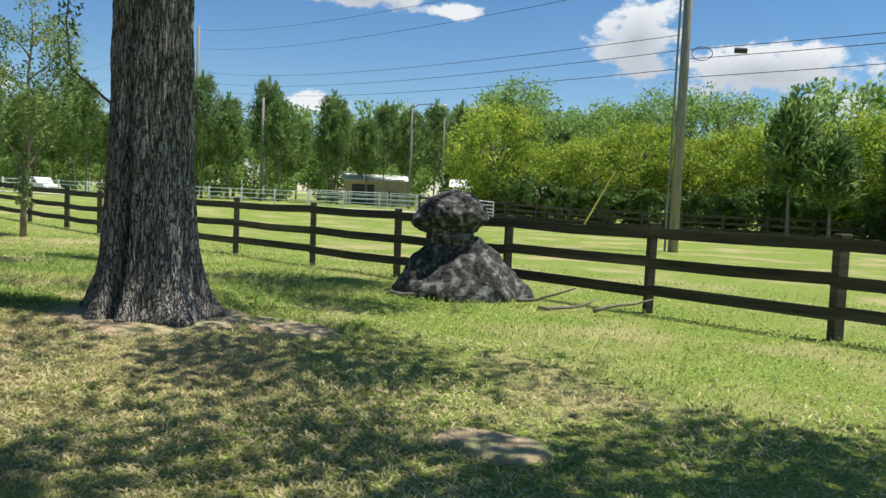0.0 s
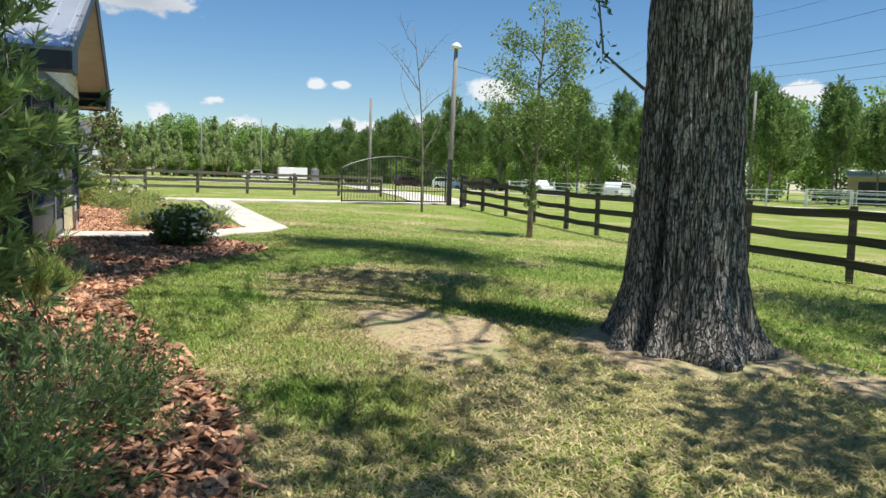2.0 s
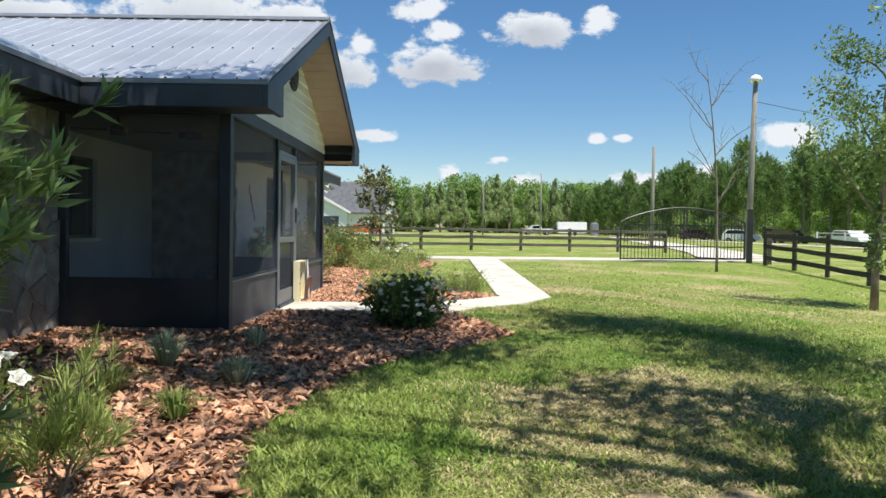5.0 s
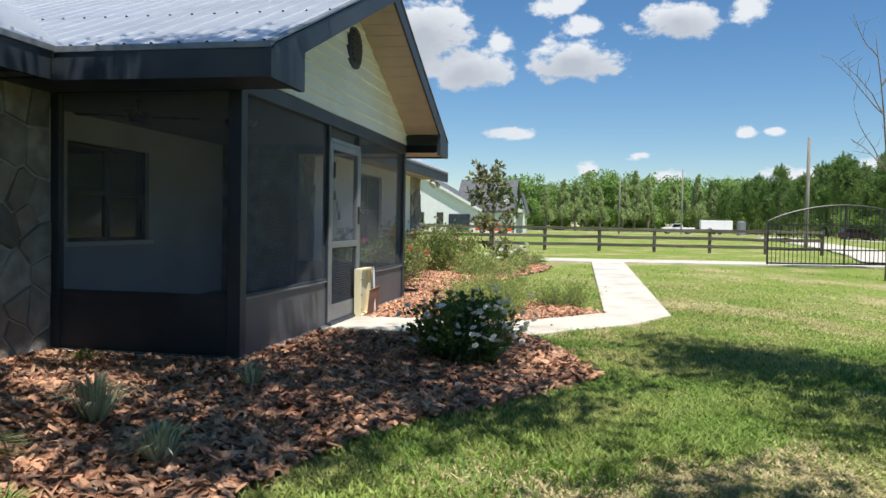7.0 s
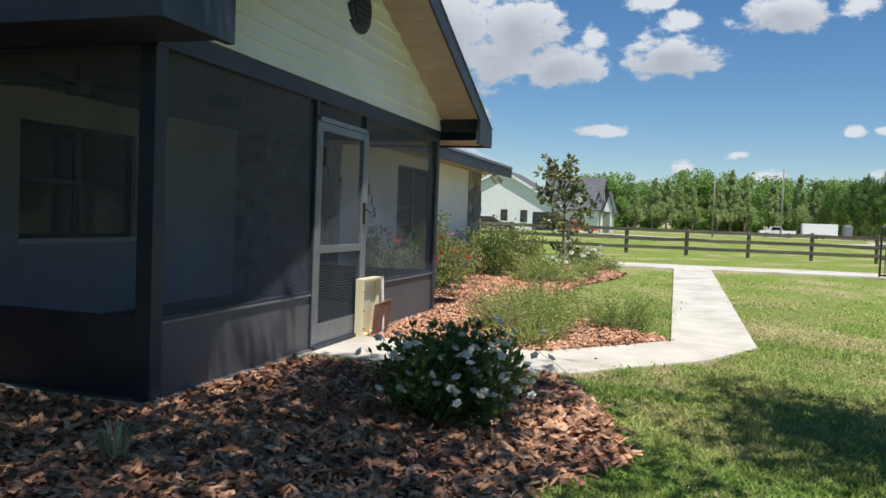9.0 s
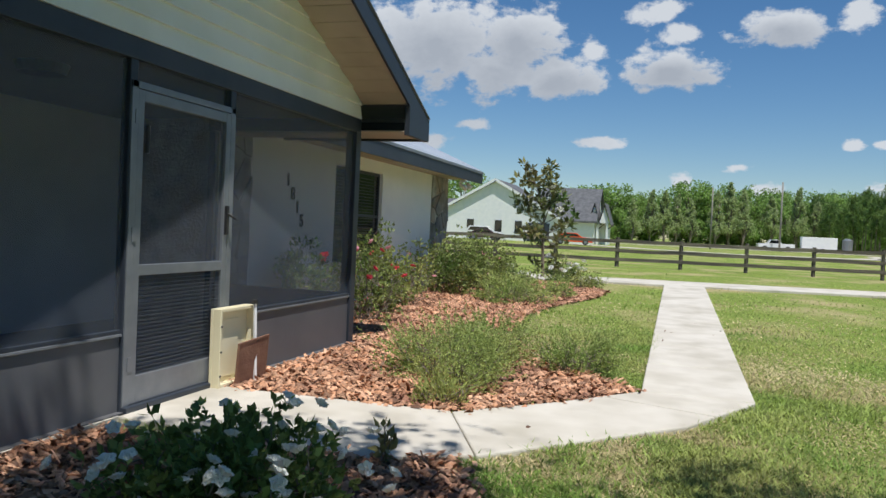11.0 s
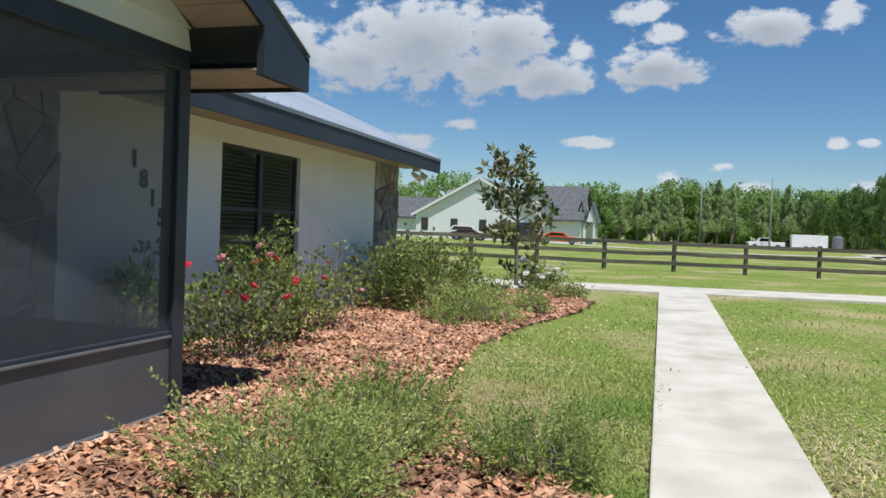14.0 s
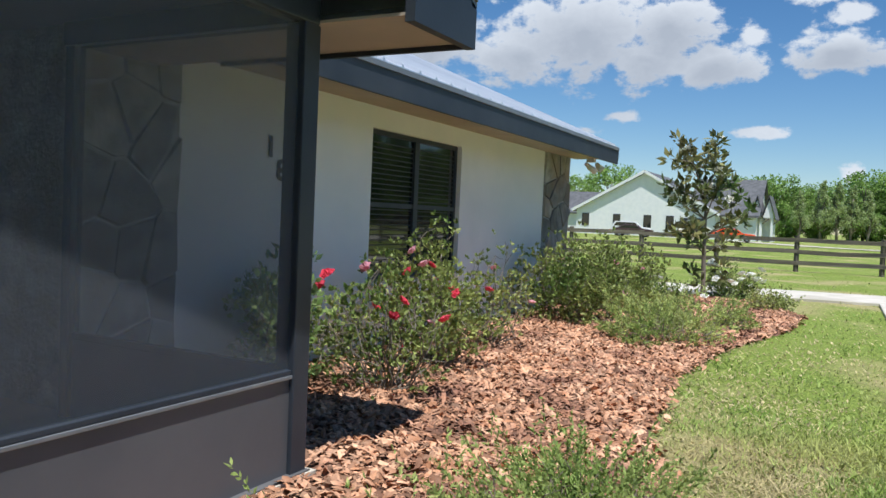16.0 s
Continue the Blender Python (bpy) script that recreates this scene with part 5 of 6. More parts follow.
shrub("yellow_shrub", -7.9, -0.35, 0.26, 0.74, "yellow-green feathery seedling on a bare stem in sunlit mulch", JUNIPER, 2400, 0.09, 0.008, 325, 7, low=0.6, lift=0.6, per=12)


def tuft(x, y, r, h, n, mat, seed, label):
    z = ground_z(x, y)
    t = thing("grass_tuft", x, y, z, label, "plant", "tufts in the mulch")
    g = np.random.default_rng(seed)
    m = Mesh()
    for k in range(n):
        a = g.uniform(0, 6.283)
        lean = g.uniform(0.1, 1.0)
        d = Vector((math.cos(a), math.sin(a), 0))
        s = Vector((-d.y, d.x, 0)) * 0.006
        b = Vector((x, y, z)) + d * 0.03
        p1 = b + d * r * lean * 0.45 + Vector((0, 0, h * (0.75 - 0.25 * lean)))
        p2 = b + d * r * lean + Vector((0, 0, h * (1.0 - 0.55 * lean)))
        m.add([b - s, b + s, p1 + s * 0.8, p1 - s * 0.8, p2], [(0, 1, 2, 3), (3, 2, 4)])
    tagged(part("foliage", m, mat, t), kind="stuff")


tuft(-10.66, -0.91, 0.34, 0.36, 150, TUFT, 1, "grey-green ornamental grass tuft in mulch")
tuft(-10.13, -0.18, 0.28, 0.26, 120, TUFT, 2, "small grey-green grass tuft in mulch")
tuft(-11.8, -0.48, 0.22, 0.24, 70, TUFT, 3, "small thin grass tuft in mulch")
tuft(-9.75, -0.95, 0.34, 0.30, 140, JUNIPER, 4, "yellow-green strap-leaved tuft in mulch")
tuft(-12.35, -2.2, 0.16, 0.14, 60, BLADE, 5, "small green weed at the porch foot")
tuft(-9.2, -0.3, 0.25, 0.26, 100, JUNIPER, 6, "yellow-green strap-leaved tuft in mulch")

# ---- things leaning on the porch ----
box = thing("cream_cover", -16.04, -0.93, 0.36, "cream plastic access cover leaning on the porch", "panel")
part("plate", Mesh().box(-16.31, -15.83, -0.99, -0.965, 0.36, 0.95), CREAMBOX, box, "", 0.004)
for a in ((-16.31, -16.285, 0.36, 0.95), (-15.855, -15.83, 0.36, 0.95), (-16.285, -15.855, 0.925, 0.95), (-16.285, -15.855, 0.36, 0.385)):
    part("rim", Mesh().box(a[0], a[1], -0.965, -0.90, a[2], a[3]), CREAMBOX, box, "", 0.004)
part("inner_panel", Mesh().box(-16.16, -15.92, -0.965, -0.955, 0.42, 0.86), CREAMBOX, box, "", 0.004)
for z in (0.45, 0.63, 0.82):
    part("screw", Mesh().tube([(-15.842, -0.90, z), (-15.842, -0.893, z)], [0.008, 0.008], 8), BLACKIRON, box)
fil = thing("mesh_filter", -16.2, -0.862, 0.37, "rust-brown filter panel leaning on the cover", "panel")
o = part("frame", Mesh().box(-0.22, 0.22, -0.006, 0.006, 0, 0.34), RUST, fil, "", 0.003)
o.matrix_parent_inverse = Matrix()
o.matrix_basis = pose(0, 0, -0.01, -6, 3, 0)
for nm, q in (("edge_strip", (-0.22, 0.22, 0.006, 0.010, 0.325, 0.34)), ("edge_strip", (-0.22, 0.22, 0.006, 0.010, 0.0, 0.012)), ("edge_strip", (0.208, 0.22, 0.006, 0.010, 0.012, 0.325)), ("edge_strip", (-0.22, -0.208, 0.006, 0.010, 0.012, 0.325))):
    e = part(nm, Mesh().box(*q), RUST, fil)
    e.matrix_parent_inverse = Matrix()
    e.matrix_basis = pose(0, 0, -0.01, -6, 3, 0)
rod = thing("leaning_rod", -16.2, -0.80, 0.36, "pale plastic stake leaning on the cover", "stake")
part("stake", Mesh().beam((-16.235, -0.835, 0.35), (-16.245, -0.868, 0.97), 0.022, 0.016), WHITE, rod)
part("cap", Mesh().box(-16.258, -16.222, -0.89, -0.85, 0.965, 0.995), BLACKIRON, rod)

# porch ceiling light and fan
cl = thing("ceiling_light", -15.6, -2.4, 2.70, "flat round light on the porch ceiling", "lamp")
part("base", Mesh().tube([(-15.6, -2.4, 2.738), (-15.6, -2.4, 2.66)], [0.20, 0.17], 20), CHARCOAL, cl, soft=False)
fan = thing("ceiling_fan", -13.9, -2.7, 2.5, "dark ceiling fan at rest under the porch ceiling", "fan")
part("rod", Mesh().tube([(-13.9, -2.7, 2.738), (-13.9, -2.7, 2.58)], [0.02, 0.02], 8), CHARCOAL, fan)
part("motor", Mesh().tube([(-13.9, -2.7, 2.60), (-13.9, -2.7, 2.50)], [0.11, 0.09], 16), CHARCOAL, fan)
for k in range(4):
    a = k * math.pi / 2 + 0.4
    part("blade", Mesh().beam((-13.9 + 0.12 * math.cos(a), -2.7 + 0.12 * math.sin(a), 2.56), (-13.9 + 0.6 * math.cos(a), -2.7 + 0.6 * math.sin(a), 2.56), 0.12, 0.012), CHARCOAL, fan)


# dry leaves blown on the walk
lg = np.random.default_rng(8)
lat_ = np.stack([lg.uniform(-24, -15, 30), lg.uniform(0.2, 2.9, 30), np.full(30, 0.366)], 1)
lat_ = lat_[inside([(-15.2, 0.2), (-15.9, 0.2), (-17.42, 2.08), (-24, 2.0), (-24, 2.9), (-17.4, 2.9), (-15.1, 1.25)], lat_[:, 0], lat_[:, 1])]
tagged(part("dry_leaves", leaves("dry_leaves", lat_, 0.045, 0.018, 4, out=np.stack([lg.normal(size=len(lat_)), lg.normal(size=len(lat_)), np.full(len(lat_), 0.15)], 1) * 2), RUST), "dry brown leaves scattered on the walk", "leaves", kind="stuff")


# ---- bark chips and grass ----
def chips(poly, n, seed, name, label):
    g = np.random.default_rng(seed)
    xs, ys = [p[0] for p in poly], [p[1] for p in poly]
    x, y = g.uniform(min(xs) - 0.1, max(xs) + 0.1, n * 3), g.uniform(min(ys) - 0.1, max(ys) + 0.1, n * 3)
    k = inside(poly, x + g.normal(size=n * 3) * 0.05, y + g.normal(size=n * 3) * 0.05) & (y > WY + 0.05) & ~((y < PY + 0.03) & (x < PX0 + 0.08) & (x > PX1 - 0.08))
    x, y = x[k][:n], y[k][:n]
    n = len(x)
    a, tilt, roll_ = g.uniform(0, 6.283, n), g.normal(0, 0.42, n), g.normal(0, 0.5, n)
    L, W, T = g.uniform(0.03, 0.088, n), g.uniform(0.013, 0.036, n), g.uniform(0.004, 0.011, n)
    z = GZ(x, y) + 0.018 + g.uniform(0, 0.028, n)
    base = np.array([(-1, -0.8, 0), (1, -1, 0), (1.1, 0.7, 0), (-0.9, 1, 0), (0.05, -0.75, 1), (0.1, 0.7, 1)], float)
    v = np.stack([base[None, :, 0] * L[:, None] * 0.5, base[None, :, 1] * W[:, None] * 0.5, base[None, :, 2] * T[:, None]], 2)
    v[:, :, 2] += v[:, :, 0] * tilt[:, None] + v[:, :, 1] * roll_[:, None]
    c, s = np.cos(a)[:, None], np.sin(a)[:, None]
    X = v[:, :, 0] * c - v[:, :, 1] * s + x[:, None]
    Y = v[:, :, 0] * s + v[:, :, 1] * c + y[:, None]
    Z = v[:, :, 2] + z[:, None]
    i = np.arange(n)[:, None] * 6
    faces = [(0, 1, 4), (1, 2, 5), (1, 5, 4), (2, 3, 5), (3, 0, 4), (3, 4, 5)]
    f = np.concatenate([i + [list(q)] for q in faces], 1).reshape(-1, 3)
    return tagged(part(name, tri_mesh(name, np.stack([X, Y, Z], 2).reshape(-1, 3), f), CHIP), label, "mulch", kind="stuff")


chips(BED_NEAR, 46000, 1, "bark_chips", "loose reddish bark chips covering the bed")
chips(BED_FAR, 54000, 2, "bark_chips", "loose reddish bark chips along the wall")

LINE = [(0.0, 0.0), (-1.7, 0.6), (-3.1, 1.0), (-5.7, 1.6), (-7.6, 2.1), (-10.3, 2.3), (-12.0, 2.2), (-14.0, 2.1), (-15.4, 1.4), (-18.0, 1.6), (-20.5, 1.2)]
WALK = [(-14.86, -1.03), (-15.95, -1.03), (-15.97, 0.86), (-17.42, 2.08), (-32.75, 1.92), (-32.65, 2.92), (-17.42, 2.92), (-16.36, 2.40), (-15.06, 1.27), (-14.75, 0.75)]
CROSS = [(-31.6, -3.0), (-32.72, 1.9), (-33.9, 7.5), (-35.4, 15.0), (-37.3, 15.0), (-35.9, 7.5), (-34.9, 1.9), (-33.9, -3.0)]


def dryness(x, y):
    """0 green to 1 dry: worn ground near the oak and patches in the lawn."""
    w = math.exp(-(((x + 6.0) / 4.2) ** 2 + ((y - 2.9) / 1.5) ** 2)) * 0.8 + math.exp(-(((x + 3.4) / 3.4) ** 2 + ((y - 3.9) / 2.1) ** 2)) * 0.85
    return w + 0.75 * noise.noise((x * 0.55, y * 0.75, 1.0)) + 0.35 * noise.noise((x * 1.9, y * 1.9, 4.0)) - 0.02


DRY = np.vectorize(dryness)


def lawn(n, seed):
    g = np.random.default_rng(seed)
    pts = []
    k = g.integers(0, len(LINE) - 1, n * 4)
    L = np.array(LINE)
    u = g.uniform(0, 1, n * 4)[:, None]
    c = L[k] * (1 - u) + L[k + 1] * u
    r = np.abs(g.standard_cauchy(n * 4)) * 3.2 + 0.2
    a = g.uniform(0, 6.283, n * 4)
    x, y = c[:, 0] + r * np.cos(a), c[:, 1] + r * np.sin(a)
    ok = (x > -44) & (x < 3) & (y > -2.4) & (y < 15) & (r < 26)
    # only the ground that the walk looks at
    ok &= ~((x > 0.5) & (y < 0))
    for p in (BED_NEAR, BED_FAR, WALK, CROSS):
        jx, jy = g.normal(0, 0.04, len(x)), g.normal(0, 0.04, len(x))
        ok &= ~inside(p, x + jx, y + jy)
    ok &= ~((y < -0.9) & (x < -2.0) & (x > -28)) & ((x - OX) ** 2 + (y - OY) ** 2 > 0.5)
    for bx, by, br, bs in BARE:
        ok &= ~((((x - bx) / br) ** 2 + ((y - by) / bs) ** 2 < g.uniform(0.3, 1.3, len(x))) & (g.uniform(0, 1, len(x)) < 0.5))
    x, y, r = x[ok][:n], y[ok][:n], r[ok][:n]
    dry = DRY(x, y)
    isdry = dry + g.normal(0, 0.16, len(x)) > np.where(x < -16, -0.02, 0.24)
    for flag, nm, mat, lab in ((False, "grass_blades", BLADE, "short mown green grass"), (True, "dry_grass_blades", STRAW, "thin dry straw-coloured grass")):
        q = isdry == flag
        X, Y, R = x[q], y[q], r[q]
        m = len(X)
        tall = (g.uniform(0.022, 0.055, m) if not flag else g.uniform(0.010, 0.030, m)) * (1 + 0.35 * np.sin(X * 1.3) * np.cos(Y * 1.7))
        wid = g.uniform(0.005, 0.009, m) * (1 + R / 7)
        an, lean = g.uniform(0, 6.283, m), g.uniform(0.4, 1.9, m) * (1.0 if not flag else 1.8)
        dx, dy = np.cos(an), np.sin(an)
        Z = GZ(X, Y) - 0.012
        p = np.stack([X, Y, Z], 1)
        s = np.stack([-dy * wid / 2, dx * wid / 2, 0 * wid], 1)
        d = np.stack([dx, dy, 0 * dx], 1)
        up_ = np.stack([0 * tall, 0 * tall, tall], 1)
        mid = p + d * (tall * lean * 0.4)[:, None] + up_ * 0.6
        tip = p + d * (tall * lean)[:, None] + up_
        v = np.stack([p, mid - s, mid + s, tip], 1).reshape(-1, 3)
        i = np.arange(m)[:, None] * 4
        f = np.concatenate([i + [[0, 2, 1]], i + [[1, 2, 3]]], 1).reshape(-1, 3)
        tagged(part(nm, tri_mesh(nm, v, f), mat), lab, "grass", kind="stuff")


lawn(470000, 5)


# ---- distant trees ----
def pine(seed, h):
    """A young pine at the world's origin: straight stem, whorls of upswept needle tufts."""
    t = thing("pine_tree", 0, 0, 0, "young pine with a slim trunk and upswept needles", "tree", "young pines")
    g = np.random.default_rng(seed)
    stem = branch(g, (0, 0, -0.2), (0, 0, 1), h, 0.02, 7, 0.1)
    part("trunk", Mesh().tube(stem, taper(stem, 0.12, 0.03), 7), THINBARK, t, soft=True)
    at, out = [], []
    limbs = Mesh()
    for k in range(64):
        u = 0.37 + 0.61 * (k / 63) ** 0.9
        a = k * 2.4 + g.uniform(-0.4, 0.4)
        ln = 0.30 * h * (1.04 - u) ** 0.55 * min(1.0, 0.5 + 2.4 * (u - 0.35)) * g.uniform(0.6, 1.12)
        b = Vector((0, 0, h * u))
        e = b + Vector((math.cos(a) * ln, math.sin(a) * ln, ln * 0.55))
        limbs.tube([b, b.lerp(e, 0.5) - Vector((0, 0, 0.06)), e], [0.03, 0.02, 0.01], 4, False)
        for s in (0.4, 0.62, 0.82, 1.0):
            q = np.array(b.lerp(e, s))
            n = 14
            at.append(q + g.normal(size=(n, 3)) * 0.20)
            out.append(g.normal(size=(n, 3)) * 0.5 + np.array((math.cos(a) * 0.4, math.sin(a) * 0.4, 0.7)))
        q = np.array(e)
        at.append(q + np.linspace(0, 0.5, 8)[:, None] * np.array((0, 0, 1.0)))
        out.append(g.normal(size=(8, 3)) * 0.25 + np.array((0, 0, 1.3)))
    for k in range(6):
        q = np.array((g.normal() * 0.05, g.normal() * 0.05, h - 0.2 + 0.22 * k))
        at.append(q + g.normal(size=(9, 3)) * 0.05)
        out.append(g.normal(size=(9, 3)) * 0.35 + np.array((0, 0, 1.2)))
    tagged(part("branchwork", limbs, THINBARK, t), kind="stuff")
    tagged(part("crown", leaves("crown", np.concatenate(at), 0.55, 0.12, seed, out=np.concatenate(out)), PINELEAF, t), kind="stuff")
    return t


def broad(seed, h, r, mat, name, label, group, clumps=42, n=75, size=0.42, low=0.3, cone=0.0):
    """A broad-leaved tree at the origin: forked trunk and a crown of many uneven clumps."""
    t = thing(name, 0, 0, 0, label, "tree", group)
    g = np.random.default_rng(seed)
    stem = branch(g, (0, 0, -0.3), (0, 0, 1), h * 0.75, 0.06, 6, 0.1)
    part("trunk", Mesh().tube(stem, taper(stem, 0.025 * h, 0.008 * h), 7), THINBARK, t, soft=True)
    limbs, at = Mesh(), []
    for k in range(clumps):
        u = g.uniform(0, 1)
        rad = r * (1 - cone * u) * math.sin(math.pi * (0.18 + 0.80 * (1 - u) if not cone else 0.5)) * math.sqrt(g.uniform(0.15, 1))
        a = g.uniform(0, 6.283)
        c = Vector((rad * math.cos(a), rad * math.sin(a), h * (low + (1 - low) * u * 0.93)))
        if k % 3 == 0:
            b = stem[min(5, 1 + int(u * 4))]
            limbs.tube([b, b.lerp(c, 0.5) + Vector((0, 0, 0.1)), c], [0.010 * h, 0.007 * h, 0.003 * h], 4, False)
        rr = r * g.uniform(0.18, 0.36) * (1 - 0.85 * cone * u)
        at.append(np.array(c) + ball(n, rr, seed * 50 + k, 0.75 if not cone else 1.7, 0.2))
    tagged(part("branchwork", limbs, THINBARK, t), kind="stuff")
    tagged(part("crown", leaves("crown", np.concatenate(at), size, size * 0.6, seed), mat, t), kind="stuff")
    return t


G4 = np.random.default_rng(77)


def plant(kinds, spots, scale=(0.85, 1.15)):
    """Sets copies of the kinds at the spots; the first stand on the first spots."""
    for k, (x, y) in enumerate(spots):
        s = G4.uniform(*scale)
        m = pose(x, y, ground_z(x, y) - 0.05, 0, 0, G4.uniform(0, 360)) @ Matrix.Diagonal((s, s, s * G4.uniform(0.92, 1.08), 1))
        ob = kinds[k % len(kinds)]
        if k < len(kinds):
            ob.matrix_basis = m
        else:
            c = copy_thing(ob, pose(x, y, ground_z(x, y) - 0.05, 0, 0, G4.uniform(0, 360)))
            c.scale = (s, s, s * G4.uniform(0.92, 1.08))


def along(pts, gap, jitter):
    out = []
    for (x0, y0), (x1, y1) in zip(pts, pts[1:]):
        n = max(1, round(math.hypot(x1 - x0, y1 - y0) / gap))
        for k in range(n):
            out.append((x0 + (x1 - x0) * k / n + G4.normal() * jitter, y0 + (y1 - y0) * k / n + G4.normal() * jitter))
    return out


PINES = [pine(400 + k, 10.0 + k * 0.8) for k in range(4)]
edge = [(-235, 32), (-150, 36), (-92, 43), (-70, 52), (-58, 62), (-46, 72), (-38, 80)]
plant(PINES, along(edge, 3.6, 0.9) + along([(x - 4, y + 7) for x, y in edge], 4.2, 1.2) + along([(x - 8, y + 15) for x, y in edge], 5.0, 1.5), (0.72, 1.05))
plant([pine(410, 6.2), pine(411, 5.4)], [(-9.4, 44.5), (-7.2, 43.6), (-1.6, 41.5), (0.6, 40.0), (2.4, 42.5), (-2.8, 45.5), (-4.2, 47.0)], (0.9, 1.1))

OAKS = [broad(420 + k, 14.0, 6.0, WOODLEAF, "woodland_tree", "tall broad-leaved tree at the wood's edge", "woodland edge", 64, 60, 0.62, 0.16) for k in range(3)]
far = along([(-196, -22), (-205, 0), (-212, 22), (-225, 40), (-262, 52)], 4.4, 1.5) + along([(-206, -24), (-216, 0), (-224, 24), (-240, 44)], 6.0, 1.8)
far += along([(-240, 62), (-160, 66), (-112, 72), (-88, 78), (-66, 92), (-56, 98), (-44, 98), (-30, 98), (-14, 90), (4, 84), (20, 76)], 6.5, 1.5)
far += [(-168, -58), (-176, -52), (-182, -46), (-150, -70)]
plant(OAKS, far, (0.72, 1.12))
plant([broad(430, 15.0, 6.5, WOODLEAF, "tall_oak", "tall round oak behind the bamboo", "oaks behind the bamboo", 80, 130, 0.36)], [(-46, 76), (-40, 79), (-34, 80), (-28, 79), (-22, 78), (-50, 84), (-37, 86)], (0.80, 0.95))
UNDER = [broad(440 + k, 6.5, 4.0, WOODLEAF, "woodland_shrub", "leafy undergrowth tree at the wood's edge", "woodland edge", 36, 60, 0.45, 0.08) for k in range(2)]
plant(UNDER, along([(x - 5, y + 10) for x, y in edge], 4.5, 1.0) + along([(-190, -24), (-198, 0), (-204, 20), (-216, 38), (-250, 46)], 3.4, 1.0) + along([(-202, -26), (-212, 0), (-220, 22)], 5.0, 1.0), (0.7, 1.1))
CYP = [broad(450 + k, 16.5, 3.0, CYPRESS, "cypress_tree", "tall narrow pale cypress", "cypresses", 70, 90, 0.42, 0.25, 0.85) for k in range(2)]
plant(CYP, [(-190, -9), (-194, -2), (-196, 3.5), (-197, 9), (-200, 15), (-201, 21), (-204, 27), (-196, 0.5), (-199, 12), (-205, 31), (-193, -5)], (0.66, 0.88))

BAM = [broad(460 + k, 8.4, 4.2, BAMBOO, "bamboo_clump", "dense yellow-green bamboo clump behind the paddock", "bamboo", 110, 140, 0.25, 0.05) for k in range(3)]
plant(BAM, [(-32.2, 51.2), (-29.0, 53.0), (-25.5, 54.2), (-22.0, 54.8), (-18.4, 55.2), (-15.0, 54.6), (-11.6, 53.5), (-8.2, 52.4), (-5.0, 51.0), (-1.8, 50.0), (1.6, 48.0), (5.0, 46.0), (-34.5, 56.0), (-27.0, 58.5), (-20.0, 60.0), (-12.0, 59.0)], (0.55, 1.02))
DARKB = [broad(470, 3.6, 2.4, OAKLEAF, "dark_shrub", "dark shaded undergrowth below the bamboo", "undergrowth", 30, 70, 0.3, 0.05)]
plant(DARKB, [(-29.5, 49.8), (-26.0, 51.0), (-22.8, 51.4), (-19.2, 51.8), (-15.6, 51.2), (-12.0, 50.2), (-9.0, 49.4), (-5.4, 48.0), (-2.0, 46.8), (1.2, 45.2)], (0.7, 1.0))

# ---- paddock edge ----
board_fence([(-36.0 + k * 2.5, 46.6 + 0.05 * k) for k in range(16)], "dark board fence under the bamboo", side=1, seed=9)
board_fence([(-78 + k * 3.0, 35.5 + k * 1.12) for k in range(15)], "pale rail fence along the pines", boards=(0.45, 0.85, 1.2), tall=1.3, mat=WHITE, h=0.07, side=1, seed=10)
pg = thing("pipe_gate", -30.6, 44.8, 0.0, "grey tubular farm gate hanging askew", "gate")
for z in (0.25, 0.45, 0.66, 0.90, 1.15, 1.40):
    part("rail", Mesh().tube([(-31.6, 44.3, z + 0.12), (-28.6, 45.4, z - 0.05)], [0.03, 0.03], 6), WHITE, pg)
for u in (0, 0.5, 1):
    part("upright", Mesh().tube([(-31.6 + 3 * u, 44.3 + 1.1 * u, 0.15), (-31.6 + 3 * u, 44.3 + 1.1 * u, 1.55 - 0.17 * u)], [0.03, 0.03], 6), WHITE, pg)
pen = thing("livestock_pen", -50, 52, 0.0, "grey tubular livestock pen panels", "fence")
for k in range(5):
    a, b = Vector((-52 + k * 3.2, 50.5 + k * 2.1, 0)), Vector((-49.0 + k * 3.2, 52.4 + k * 2.1, 0))
    for z in (0.35, 0.7, 1.05, 1.4, 1.7):
        part("rail", Mesh().tube([a + Vector((0, 0, z)), b + Vector((0, 0, z))], [0.03, 0.03], 5), WHITE, pen)
    for q in (a, b):
        part("upright", Mesh().tube([q, q + Vector((0, 0, 1.75))], [0.04, 0.04], 6), WHITE, pen)
YELLOW = surf("yellow_plastic", (0.62, 0.50, 0.10), (0.70, 0.58, 0.16), 5.0, rough=0.6, bump=0.05)
tagged(part("guy_guard", Mesh().tube([(-21.6, 45.0, 0.0), (-19.9, 45.6, 3.6)], [0.06, 0.05], 8), YELLOW), "yellow leaning guy-wire guard in the grass", "pole")


def track(name, pts, w, label):
    m = Mesh()
    rows = []
    for i, (x, y) in enumerate(pts):
        a, b = pts[max(0, i - 1)], pts[min(len(pts) - 1, i + 1)]
        d = Vector((b[0] - a[0], b[1] - a[1])).normalized()
        rows += [(x - d.y * w / 2, y + d.x * w / 2, ground_z(x, y) + 0.035), (x + d.y * w / 2, y - d.x * w / 2, ground_z(x, y) + 0.035)]
    f = [(2 * i + 1, 2 * i + 3, 2 * i + 2, 2 * i) for i in range(len(pts) - 1)]
    return tagged(part(name, m.add(rows, f), SAND), label, "track", kind="structure")


